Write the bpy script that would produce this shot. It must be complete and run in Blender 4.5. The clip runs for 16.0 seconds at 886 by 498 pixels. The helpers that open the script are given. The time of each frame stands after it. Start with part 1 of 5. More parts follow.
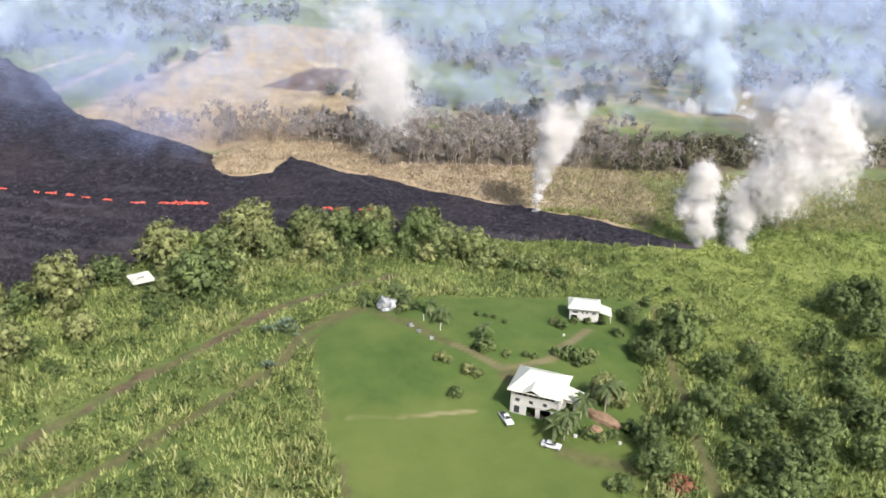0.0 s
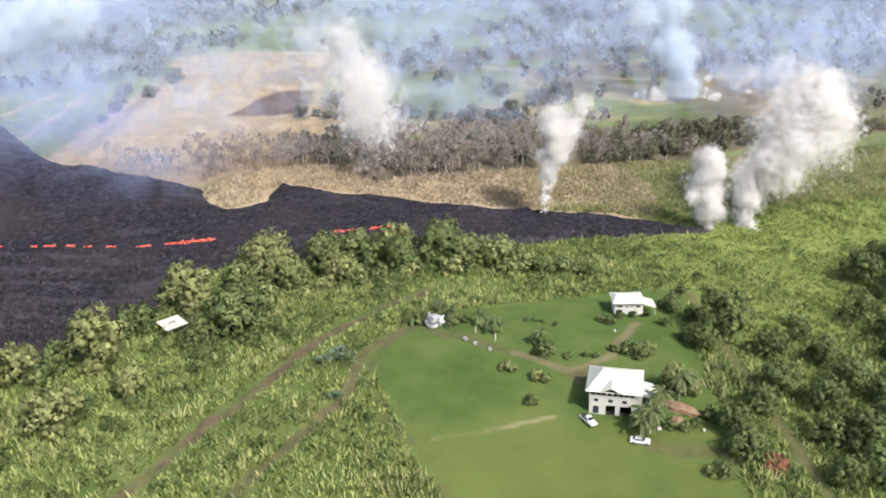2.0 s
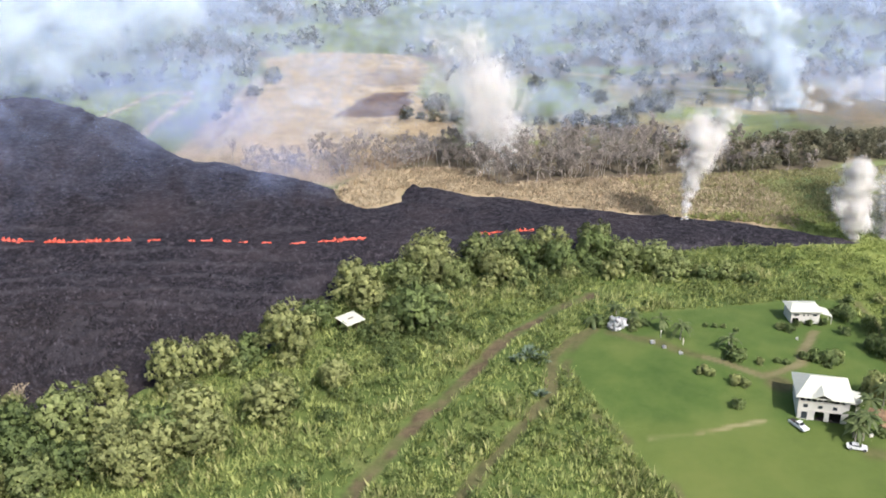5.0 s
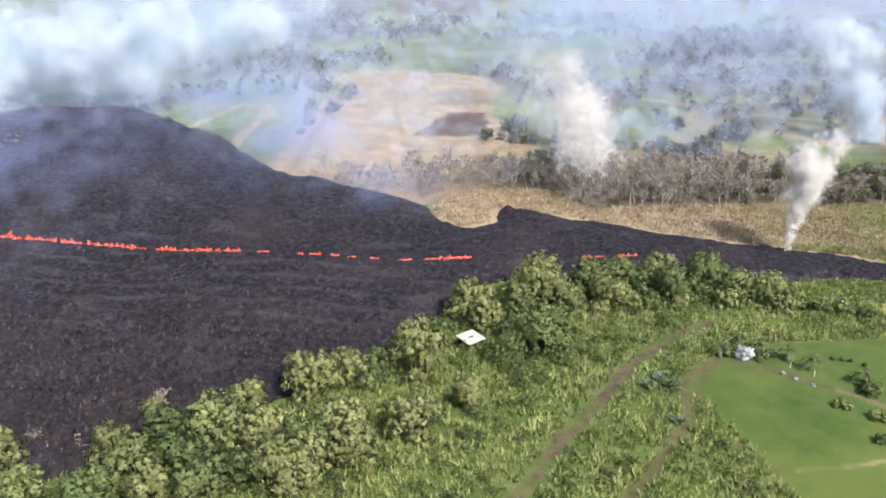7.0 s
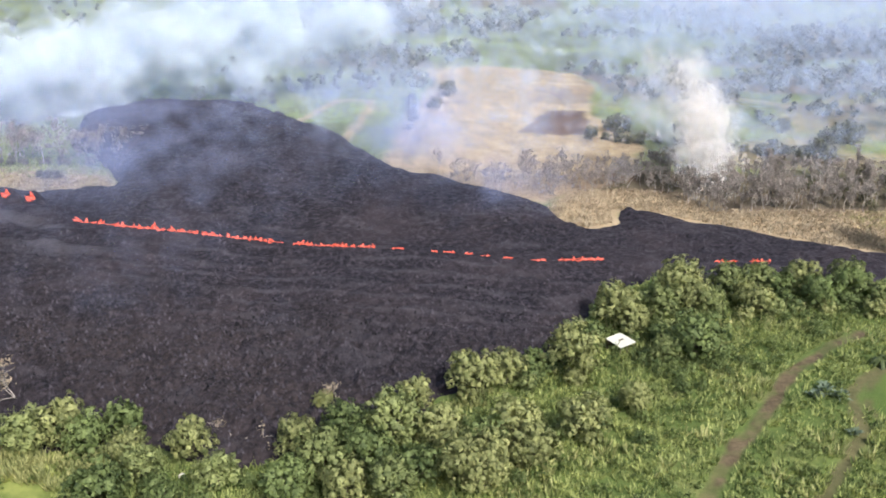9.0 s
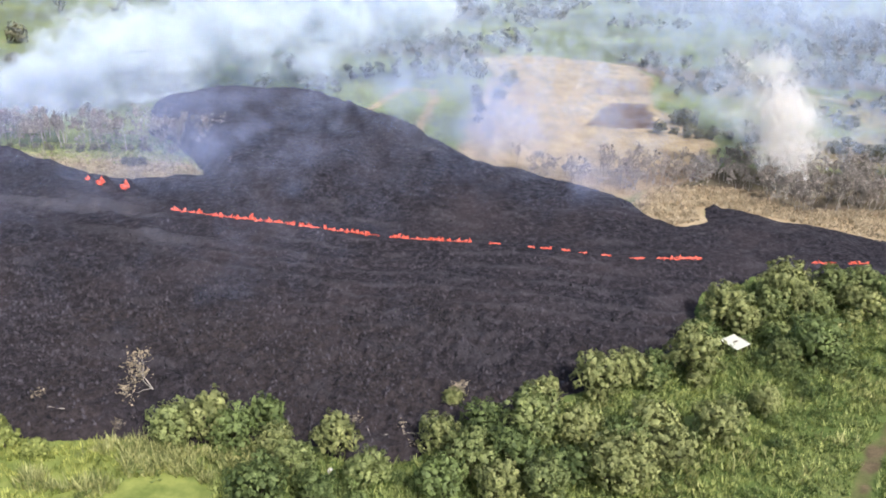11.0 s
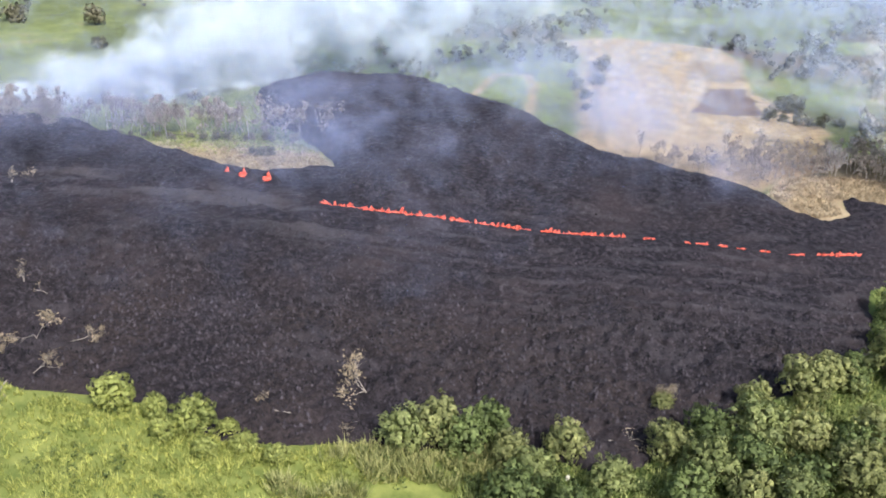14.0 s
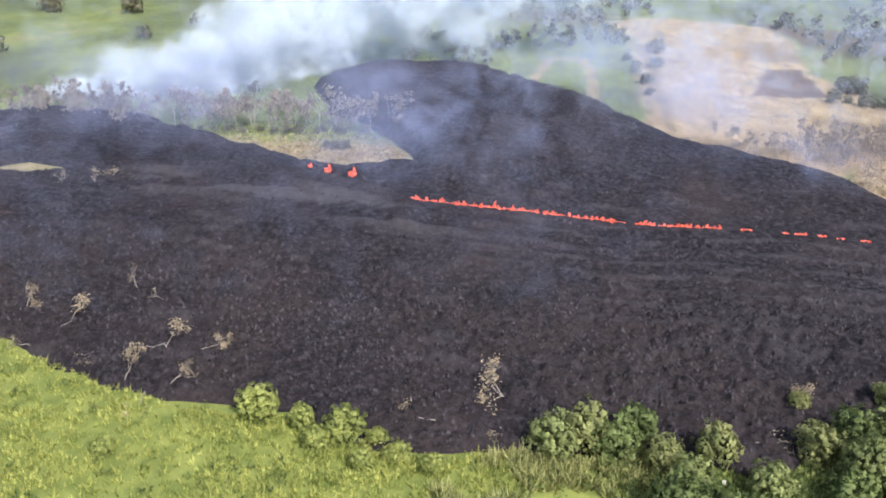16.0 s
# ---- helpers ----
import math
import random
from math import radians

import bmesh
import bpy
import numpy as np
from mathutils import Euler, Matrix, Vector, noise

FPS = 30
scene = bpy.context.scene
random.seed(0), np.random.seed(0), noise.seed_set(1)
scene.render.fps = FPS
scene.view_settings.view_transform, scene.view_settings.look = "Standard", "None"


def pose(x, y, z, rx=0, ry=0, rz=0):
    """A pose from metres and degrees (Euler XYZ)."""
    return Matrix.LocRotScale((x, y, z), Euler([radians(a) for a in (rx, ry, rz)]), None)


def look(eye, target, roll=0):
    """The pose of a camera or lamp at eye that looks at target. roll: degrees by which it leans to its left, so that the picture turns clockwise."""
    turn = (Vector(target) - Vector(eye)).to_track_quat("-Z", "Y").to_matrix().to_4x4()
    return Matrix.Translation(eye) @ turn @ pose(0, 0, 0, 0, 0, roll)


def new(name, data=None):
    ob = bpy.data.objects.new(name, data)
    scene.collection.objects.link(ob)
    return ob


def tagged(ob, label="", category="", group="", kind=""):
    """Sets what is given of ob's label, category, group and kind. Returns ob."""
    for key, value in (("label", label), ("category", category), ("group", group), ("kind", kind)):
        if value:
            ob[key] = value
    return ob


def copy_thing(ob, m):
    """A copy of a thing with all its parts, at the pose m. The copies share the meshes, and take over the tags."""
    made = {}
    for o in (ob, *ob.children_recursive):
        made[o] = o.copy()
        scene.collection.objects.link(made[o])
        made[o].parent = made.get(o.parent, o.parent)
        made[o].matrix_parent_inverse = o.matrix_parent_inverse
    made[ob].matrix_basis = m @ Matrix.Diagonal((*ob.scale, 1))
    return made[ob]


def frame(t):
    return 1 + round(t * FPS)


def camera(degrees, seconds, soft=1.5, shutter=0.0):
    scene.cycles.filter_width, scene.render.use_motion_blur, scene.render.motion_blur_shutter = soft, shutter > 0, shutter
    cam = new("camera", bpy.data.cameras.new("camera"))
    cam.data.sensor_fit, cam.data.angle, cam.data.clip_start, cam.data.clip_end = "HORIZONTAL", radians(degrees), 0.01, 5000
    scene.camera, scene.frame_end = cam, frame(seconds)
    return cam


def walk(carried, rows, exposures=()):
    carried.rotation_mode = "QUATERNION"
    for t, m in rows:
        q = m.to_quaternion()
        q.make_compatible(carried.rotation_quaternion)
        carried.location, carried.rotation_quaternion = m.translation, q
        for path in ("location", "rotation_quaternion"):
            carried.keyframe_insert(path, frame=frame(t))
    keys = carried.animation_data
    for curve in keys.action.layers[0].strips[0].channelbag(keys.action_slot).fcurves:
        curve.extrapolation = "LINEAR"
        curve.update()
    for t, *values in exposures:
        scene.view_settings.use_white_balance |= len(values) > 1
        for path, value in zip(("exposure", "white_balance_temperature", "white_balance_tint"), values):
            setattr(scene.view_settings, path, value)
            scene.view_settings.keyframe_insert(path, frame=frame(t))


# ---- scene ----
cam = camera(54.5, 16.0, soft=1.8)
METRES, EYE, TILT, LEAN, TURN = 230.0, 95.0, -22.5, -2.2, 0.0
UNIT = 1.15          # metres to one unit of the plan below
ROWS = [
    (0.0, 0.0, 0.0, 0.0, -0.0, 0.0, -0.0),
    (0.5, -0.027, 0.0027, 0.0025, -1.57, -0.19, 1.62),
    (1.0, -0.0542, 0.0034, 0.0048, -2.98, -0.46, 3.41),
    (1.5, -0.0818, 0.0039, 0.0076, -3.68, -0.05, 5.46),
    (2.0, -0.1098, 0.0068, 0.011, -4.22, 0.28, 6.26),
    (2.5, -0.1381, 0.0046, 0.0139, -3.46, 0.37, 5.93),
    (3.0, -0.1674, 0.0047, 0.015, -2.4, 0.47, 5.39),
    (3.5, -0.1958, 0.0041, 0.0185, -2.26, -0.1, 5.4),
    (4.0, -0.2258, 0.0023, 0.021, -2.42, -0.14, 5.18),
    (6.5, -0.3707, -0.0144, 0.0366, -2.47, 1.97, 3.9),
    (7.0, -0.4, -0.013, 0.0383, -1.22, 1.86, 2.59),
    (7.5, -0.4315, -0.0162, 0.0427, 0.61, 1.77, 1.14),
    (8.0, -0.4612, -0.0181, 0.0466, 1.38, 1.62, 0.55),
    (8.5, -0.4939, -0.0225, 0.0492, 1.55, 1.76, 0.92),
    (9.0, -0.5242, -0.025, 0.0521, 1.82, 1.46, 1.12),
    (11.5, -0.6848, -0.0364, 0.0726, 2.87, -0.1, -0.64),
    (12.0, -0.7204, -0.035, 0.0758, 3.1, -0.82, -1.22),
    (12.5, -0.7525, -0.0335, 0.0794, 3.61, -1.36, -0.87),
    (13.0, -0.7863, -0.0371, 0.0851, 3.7, -1.49, -0.28),
    (13.5, -0.8194, -0.0365, 0.0906, 3.44, -1.49, -0.21),
    (14.0, -0.8531, -0.0363, 0.0967, 3.38, -1.22, -0.21),
    (14.5, -0.8851, -0.038, 0.1025, 3.8, -1.68, -0.75),
    (15.0, -0.9193, -0.0371, 0.1101, 4.22, -2.22, -0.68),
    (15.5, -0.9533, -0.0358, 0.1159, 4.3, -2.32, -0.09),
    (16.0, -0.9874, -0.0325, 0.1232, 3.47, -2.75, 0.69),
]
walk(cam, [(t, pose(0, 0, UNIT * EYE, TILT, LEAN, TURN) @ pose(UNIT * METRES * x, UNIT * METRES * y, UNIT * METRES * z, 90 + pitch, roll, yaw)) for t, x, y, z, yaw, pitch, roll in ROWS])

# ---- world, sun ----
scene.cycles.transparent_max_bounces = 128
world = bpy.data.worlds.new("sky")
scene.world = world
world.use_nodes = True
wn = world.node_tree
sky = wn.nodes.new("ShaderNodeTexSky")
sky.sky_type, sky.sun_disc = "NISHITA", False
SUN_EL, SUN_AZ = 46.0, 147.0          # degrees; the azimuth counts clockwise from +y
sky.sun_elevation, sky.sun_rotation = radians(SUN_EL), radians(SUN_AZ)
sky.dust_density = 3.0
wn.links.new(sky.outputs["Color"], wn.nodes["Background"].inputs["Color"])
wn.nodes["Background"].inputs["Strength"].default_value = 0.18
sun = new("sun", bpy.data.lights.new("sun", "SUN"))
sun.data.energy, sun.data.angle, sun.data.color = 4.5, radians(5.0), (1.0, 0.97, 0.98)
sd = Vector((math.sin(radians(SUN_AZ)) * math.cos(radians(SUN_EL)), math.cos(radians(SUN_AZ)) * math.cos(radians(SUN_EL)), math.sin(radians(SUN_EL))))
sun.matrix_world = look(sd * 600, (0, 0, 0))


# ---- numbers ----
def lattice(ix, iy, seed):
    h = (ix.astype(np.int64) * 374761393 + iy.astype(np.int64) * 668265263 + seed * 974634777) & 0x7FFFFFFF
    h = ((h ^ (h >> 13)) * 1274126177) & 0x7FFFFFFF
    h = h ^ (h >> 16)
    return (h & 0xFFFF) / 65535.0


def vnoise(x, y, seed=0):
    """Smooth noise, 0 to 1, of cell size 1."""
    ix, iy = np.floor(x), np.floor(y)
    fx, fy = x - ix, y - iy
    fx, fy = fx * fx * (3 - 2 * fx), fy * fy * (3 - 2 * fy)
    a, b = lattice(ix, iy, seed), lattice(ix + 1, iy, seed)
    c, d = lattice(ix, iy + 1, seed), lattice(ix + 1, iy + 1, seed)
    return (a * (1 - fx) + b * fx) * (1 - fy) + (c * (1 - fx) + d * fx) * fy


def fbm(x, y, size, octaves=4, seed=0):
    x, y = np.asarray(x, float) / size, np.asarray(y, float) / size
    total, amp, norm = 0.0, 1.0, 0.0
    for k in range(octaves):
        total = total + amp * vnoise(x * 2 ** k + 17.3 * k, y * 2 ** k - 9.1 * k, seed + k)
        norm += amp
        amp *= 0.5
    return total / norm


def step(a, b, v):
    t = np.clip((v - a) / (b - a), 0, 1)
    return t * t * (3 - 2 * t)


def inside(poly, x, y):
    """Metres from the outline, positive within it."""
    x, y = np.asarray(x, float), np.asarray(y, float)
    dist, odd = np.full(x.shape, 1e9), np.zeros(x.shape, bool)
    for (ax, ay), (bx, by) in zip(poly, poly[1:] + poly[:1]):
        dx, dy = bx - ax, by - ay
        t = np.clip(((x - ax) * dx + (y - ay) * dy) / (dx * dx + dy * dy), 0, 1)
        dist = np.minimum(dist, np.hypot(x - ax - t * dx, y - ay - t * dy))
        if ay != by:
            odd ^= ((ay > y) != (by > y)) & (x < (by - ay and (bx - ax) * (y - ay) / (by - ay)) + ax)
    return np.where(odd, dist, -dist)


def along(line, x, y):
    """Metres from a polyline."""
    x, y = np.asarray(x, float), np.asarray(y, float)
    dist = np.full(x.shape, 1e9)
    for (ax, ay), (bx, by) in zip(line, line[1:]):
        dx, dy = bx - ax, by - ay
        t = np.clip(((x - ax) * dx + (y - ay) * dy) / (dx * dx + dy * dy), 0, 1)
        dist = np.minimum(dist, np.hypot(x - ax - t * dx, y - ay - t * dy))
    return dist


# ---- plan ----
LAVA = [(-549.9, 242.5), (-462.7, 221.2), (-394.8, 201.8), (-346, 181), (-328, 171.5), (-312, 164), (-295, 156.5), (-281, 155.5), (-269, 156), (-248, 147), (-237, 147), (-221.5, 152), (-205, 151), (-188, 156), (-182, 154), (-168, 149),
        (-160, 153), (-153, 162), (-143, 167), (-132, 171), (-119, 185), (-109, 193), (-97, 200), (-88, 213), (-82, 229), (-75, 246), (-56, 258), (-40, 251), (-20, 248.5), (2.1, 247.5),
        (24.8, 246.3), (50.8, 247.6), (75.7, 244.6), (85, 245.7), (70.5, 256.1), (56, 267.5), (32.1, 275.8), (5.2, 290.3), (-20, 305.8), (-44, 319.2), (-61, 322.2)]
LAVA += [(-61, 307.6), (-72, 301.3), (-82, 305.3), (-87, 323.1), (-111, 335.9), (-133, 347), (-156, 361.4), (-172, 388.4), (-200, 418.9), (-219, 441), (-244.9, 461),
         (-269.8, 459), (-291.7, 455), (-313.6, 428.1), (-299.2, 383.8), (-275.1, 355.4), (-261.2, 333.8), (-254.2, 316), (-280.4, 309.9), (-295.1, 314), (-317.7, 328.6), (-352.5, 350),
         (-382.6, 367.4), (-421.4, 374), (-443.7, 367.4), (-495.6, 364.1), (-552.7, 342.4)]
FISSURE = [(-327.1, 313), (-294, 304.8), (-282.3, 297.9), (-270.7, 291), (-248.4, 278.9), (-220, 278.8), (-190, 278.9), (-152, 276.8), (-123, 272.9), (-95, 268.4), (-72, 271.5), (-30, 273.4), (-16, 274), (20.7, 261.2)]
LAWN = [(-17, 188.7), (-22.1, 182.5), (-26, 174), (-24, 164), (-20.5, 153.5), (-19.5, 143.7), (-16, 132), (-12, 122), (-6, 93), (36, 93), (38, 124), (42, 134), (44, 146), (44, 156), (50, 178), (54, 192), (58, 204), (37.5, 203), (16, 198), (2, 197)]
CLEARING = [(-219, 132.6), (-216, 139), (-210, 141.6), (-203, 141.1), (-199, 136.1), (-203, 127.6), (-206, 113), (-224, 111.7)]
TRACK = [(-10, 213), (-20, 206), (-31, 195.5), (-42, 183.5), (-52, 168.5), (-60, 158.5), (-67, 147.5), (-74, 136), (-86, 119), (-97, 101)]
TRACK_2 = [(-16, 189.2), (-20, 186.5), (-28, 177), (-31.5, 162), (-39, 153), (-46, 143.5), (-56, 130), (-64, 119)]
LANE = [(59.7, 201.7), (56.4, 183.5), (55.4, 163.2), (54.6, 146.4), (52.8, 122.2), (49.8, 101.6)]
DRIVE = [(6, 172), (13, 166.9), (16.1, 163.6), (21.1, 164.9), (28.2, 169.3), (33.3, 176.6), (38.5, 184.4)]
TRAIL = [(-15, 144.5), (-4, 145.3), (1, 146.2), (10.2, 147.7)]
EDGE_PATH = [(-17, 189.3), (-26, 172), (-24, 153.7), (-19, 140.9), (-13, 122.7), (-9, 107.6)]
TAN_FIELD = [(-160, 366), (-157, 376), (-152.5, 411), (-148, 465), (-143, 500), (-136, 551), (-146, 617), (-102.7, 633), (-44.5, 606), (-30, 575), (-43, 520), (-43, 494), (-32, 455), (-29, 419), (-36, 393), (-44, 366), (-70, 345), (-88, 330), (-111, 338), (-133, 350)]
BROWN_FIELD = [(-92, 441), (-84, 463), (-79, 478), (-70, 497), (-47, 503), (-50, 449)]
FALLOW = [(-80, 508), (-71, 554), (-35, 566), (-42, 522), (-60, 514)]
LOOP = [(-209, 425), (-204.5, 442), (-192, 496), (-174, 497), (-171.5, 473), (-175.5, 411), (-177, 398)]
FAR_ROAD = [(-420, 715), (-235, 688), (-171, 669), (-144, 638), (-48, 603), (-8, 587), (42, 571), (82, 529), (132, 490), (190, 470), (260, 450)]
HEDGEROW = [(-133, 540), (-140, 447), (-144, 379)]
DITCH = [(-22, 319), (7, 319), (51, 318), (84, 318), (118, 320), (160, 328)]
TAN_GRASS = [(-80, 322), (-77, 303), (-62.5, 303), (-64, 313), (-61, 326), (-49, 321), (-30, 308), (-13, 299), (3, 288), (24, 279), (40, 271), (53, 266), (68, 266), (74, 290), (72, 320), (45, 321), (7, 320), (-24, 319), (-33, 342), (-50, 347), (-69, 342)]
WOODS = [(-132, 359), (-110, 343), (-86, 334), (-68, 345), (-50, 350), (-34, 345), (-24, 324), (-8, 322), (45, 324), (98, 322), (135, 335), (208, 344), (210, 376), (146, 371), (64, 374), (0, 380), (-46, 380), (-85, 371), (-108, 368), (-128, 368)]
KIPUKA = [(-419.1, 299.8), (-401.8, 307.9), (-386.2, 303.8), (-396.8, 297.9)]
ISLAND = [(-359.4, 351), (-337.1, 359.7), (-300.7, 359.7), (-271.1, 344.6), (-251.3, 316), (-280.4, 305.8), (-297, 310.9), (-319.5, 324.4)]


VALLEY = [(-165, 178), (-92, 203), (-54, 236)]


def relief(x, y):
    """The lie of the land: it climbs to the west, swells under the yard and dips along the lava's near edge."""
    u = x - 0.6 * np.maximum(0, y - 217)
    z = -3.5 + 7.0 * step(-191, -296, u) + 4.4 * np.exp(-((x + 4) / 52) ** 2 - ((y - 180) / 39) ** 2)
    return z - 2.6 * np.exp(-(along(VALLEY, x, y) / 31) ** 2)


def ground_z(x, y):
    x, y = np.asarray(x, float), np.asarray(y, float)
    z = (fbm(x, y, 45, 3, 5) - 0.5) * 1.6 * step(205, 260, y) + (fbm(x, y, 9, 3, 8) - 0.5) * 0.5
    return relief(x, y) + z + (fbm(x, y, 260, 3, 11) - 0.5) * 14 * step(540, 900, y)


def far_dense(x, y):
    """How thickly the far woods stand, 0 to 1."""
    return step(0.44, 0.5, fbm(x, y, 110, 3, 17)) * step(520, 580, y + 0.3 * x) * (0.1 + 0.9 * step(-330, -240, x))


def lava_depth(x, y):
    """Metres within the lava's ragged outline."""
    wx, wy = (fbm(x, y, 14, 3, 21) - 0.5) * 9, (fbm(x, y, 14, 3, 31) - 0.5) * 9
    return np.minimum(inside(LAVA, x + wx, y + wy), -inside(KIPUKA, x, y))


fx, fy = np.array(FISSURE).T - np.array([[0], [7.5]])


def lava_z(x, y, d):
    """The crust: a shallow lobe in front of the fissure, a bank behind it."""
    back = y - np.interp(x, fx, fy)
    bank = step(0, 75, back) * 8.0 * step(-72, -115, x) * step(-330, -300, x)
    hump = step(15, 50, back) * 4.0 * step(-305, -335, x)
    front = 1.6 + 1.0 * fbm(x, y, 60, 3, 41) + 1.3 * np.exp(-(back / 7.0) ** 2) * step(-20, -90, x)
    z = front + bank + hump
    z = z * step(-0.5, 5.0, d) * (0.7 + 0.3 * step(3, 16, d))
    clods = (fbm(x, y, 2.3, 2, 51) - 0.5) * (3.6 - 2.2 * step(-70, -25, back)) + (fbm(x, y, 11, 3, 61) - 0.5) * 1.7 * (1 + step(10, 60, back))
    swirl = back + 14 * (fbm(x, y, 45, 2, 44) - 0.5)
    clods = clods + 0.5 * np.sin(swirl * 0.7) * step(-85, -10, back) * step(6, 0, back)
    return ground_z(x, y) + z + clods * step(0, 3, d) * (0.12 + 0.88 * step(1.5, 5.0, np.abs(back)))


# ---- materials ----
def ramp(nt, source, stops):
    r = nt.nodes.new("ShaderNodeValToRGB")
    while len(r.color_ramp.elements) < len(stops):
        r.color_ramp.elements.new(0.5)
    for e, (p, c) in zip(r.color_ramp.elements, stops):
        e.position, e.color = p, (*c, 1)
    nt.links.new(source, r.inputs[0])
    return r.outputs[0]


def noise_node(nt, size, detail=4.0, rough=0.55, world_space=True):
    n = nt.nodes.new("ShaderNodeTexNoise")
    n.inputs["Scale"].default_value, n.inputs["Detail"].default_value, n.inputs["Roughness"].default_value = 1.0 / size, detail, rough
    if world_space:
        g = nt.nodes.new("ShaderNodeNewGeometry")
        nt.links.new(g.outputs["Position"], n.inputs["Vector"])
    else:
        g = nt.nodes.new("ShaderNodeTexCoord")
        nt.links.new(g.outputs["Object"], n.inputs["Vector"])
    return n.outputs[0]


def mix(nt, fac, a, b, mode="MIX"):
    m = nt.nodes.new("ShaderNodeMix")
    m.data_type, m.blend_type = "RGBA", mode
    for sock, v in ((m.inputs[0], fac), (m.inputs[6], a), (m.inputs[7], b)):
        if isinstance(v, bpy.types.NodeSocket):
            nt.links.new(v, sock)
        else:
            sock.default_value = v if isinstance(v, float) else (*v, 1)
    return m.outputs[2]


def maths(nt, op, a, b=0.0):
    m = nt.nodes.new("ShaderNodeMath")
    m.operation = op
    for sock, v in zip(m.inputs, (a, b)):
        if isinstance(v, bpy.types.NodeSocket):
            nt.links.new(v, sock)
        else:
            sock.default_value = v
    return m.outputs[0]


def surface(name, colour, rough=0.8, bump_from=None, bump=0.3, depth=0.05, metal=0.0, through_light=0.0):
    """colour: a function of the node tree that gives a socket, or a plain colour."""
    m = bpy.data.materials.new(name)
    m.use_nodes = True
    nt = m.node_tree
    b = nt.nodes["Principled BSDF"]
    c = colour(nt) if callable(colour) else colour
    if isinstance(c, bpy.types.NodeSocket):
        nt.links.new(c, b.inputs["Base Color"])
    else:
        b.inputs["Base Color"].default_value = (*c, 1)
    b.inputs["Roughness"].default_value, b.inputs["Metallic"].default_value = rough, metal
    b.inputs["Specular IOR Level"].default_value = 0.25
    if bump_from:
        bn = nt.nodes.new("ShaderNodeBump")
        bn.inputs["Strength"].default_value, bn.inputs["Distance"].default_value = bump, depth
        nt.links.new(bump_from(nt), bn.inputs["Height"])
        nt.links.new(bn.outputs[0], b.inputs["Normal"])
    if through_light:
        tr, mx = nt.nodes.new("ShaderNodeBsdfTranslucent"), nt.nodes.new("ShaderNodeMixShader")
        if isinstance(c, bpy.types.NodeSocket):
            nt.links.new(c, tr.inputs[0])
        else:
            tr.inputs[0].default_value = (*c, 1)
        mx.inputs[0].default_value = through_light
        nt.links.new(b.outputs[0], mx.inputs[1])
        nt.links.new(tr.outputs[0], mx.inputs[2])
        nt.links.new(mx.outputs[0], nt.nodes["Material Output"].inputs[0])
    return m


def varied(dark, light, size, fine=None, per_thing=0.0, per_island=0.0, local=False):
    """Two colours, broken up by noise at two scales, and by chance from thing to thing or leaf to leaf."""
    def make(nt):
        a = noise_node(nt, size, world_space=not local)
        v = ramp(nt, a, [(0.3, (0, 0, 0)), (0.7, (1, 1, 1))])
        if fine:
            b = noise_node(nt, fine, 3, world_space=not local)
            v = maths(nt, "ADD", maths(nt, "MULTIPLY", v, 0.6), maths(nt, "MULTIPLY", ramp(nt, b, [(0.3, (0, 0, 0)), (0.7, (1, 1, 1))]), 0.4))
        if per_thing:
            o = nt.nodes.new("ShaderNodeObjectInfo")
            v = maths(nt, "ADD", v, maths(nt, "MULTIPLY", maths(nt, "SUBTRACT", o.outputs["Random"], 0.5), per_thing))
        if per_island:
            g = nt.nodes.new("ShaderNodeNewGeometry")
            v = maths(nt, "ADD", v, maths(nt, "MULTIPLY", maths(nt, "SUBTRACT", g.outputs["Random Per Island"], 0.5), per_island))
        return ramp(nt, v, [(0.0, dark), (1.0, light)])
    return make


def field(nt, name):
    a = nt.nodes.new("ShaderNodeAttribute")
    a.attribute_name = name
    return a.outputs["Fac"]


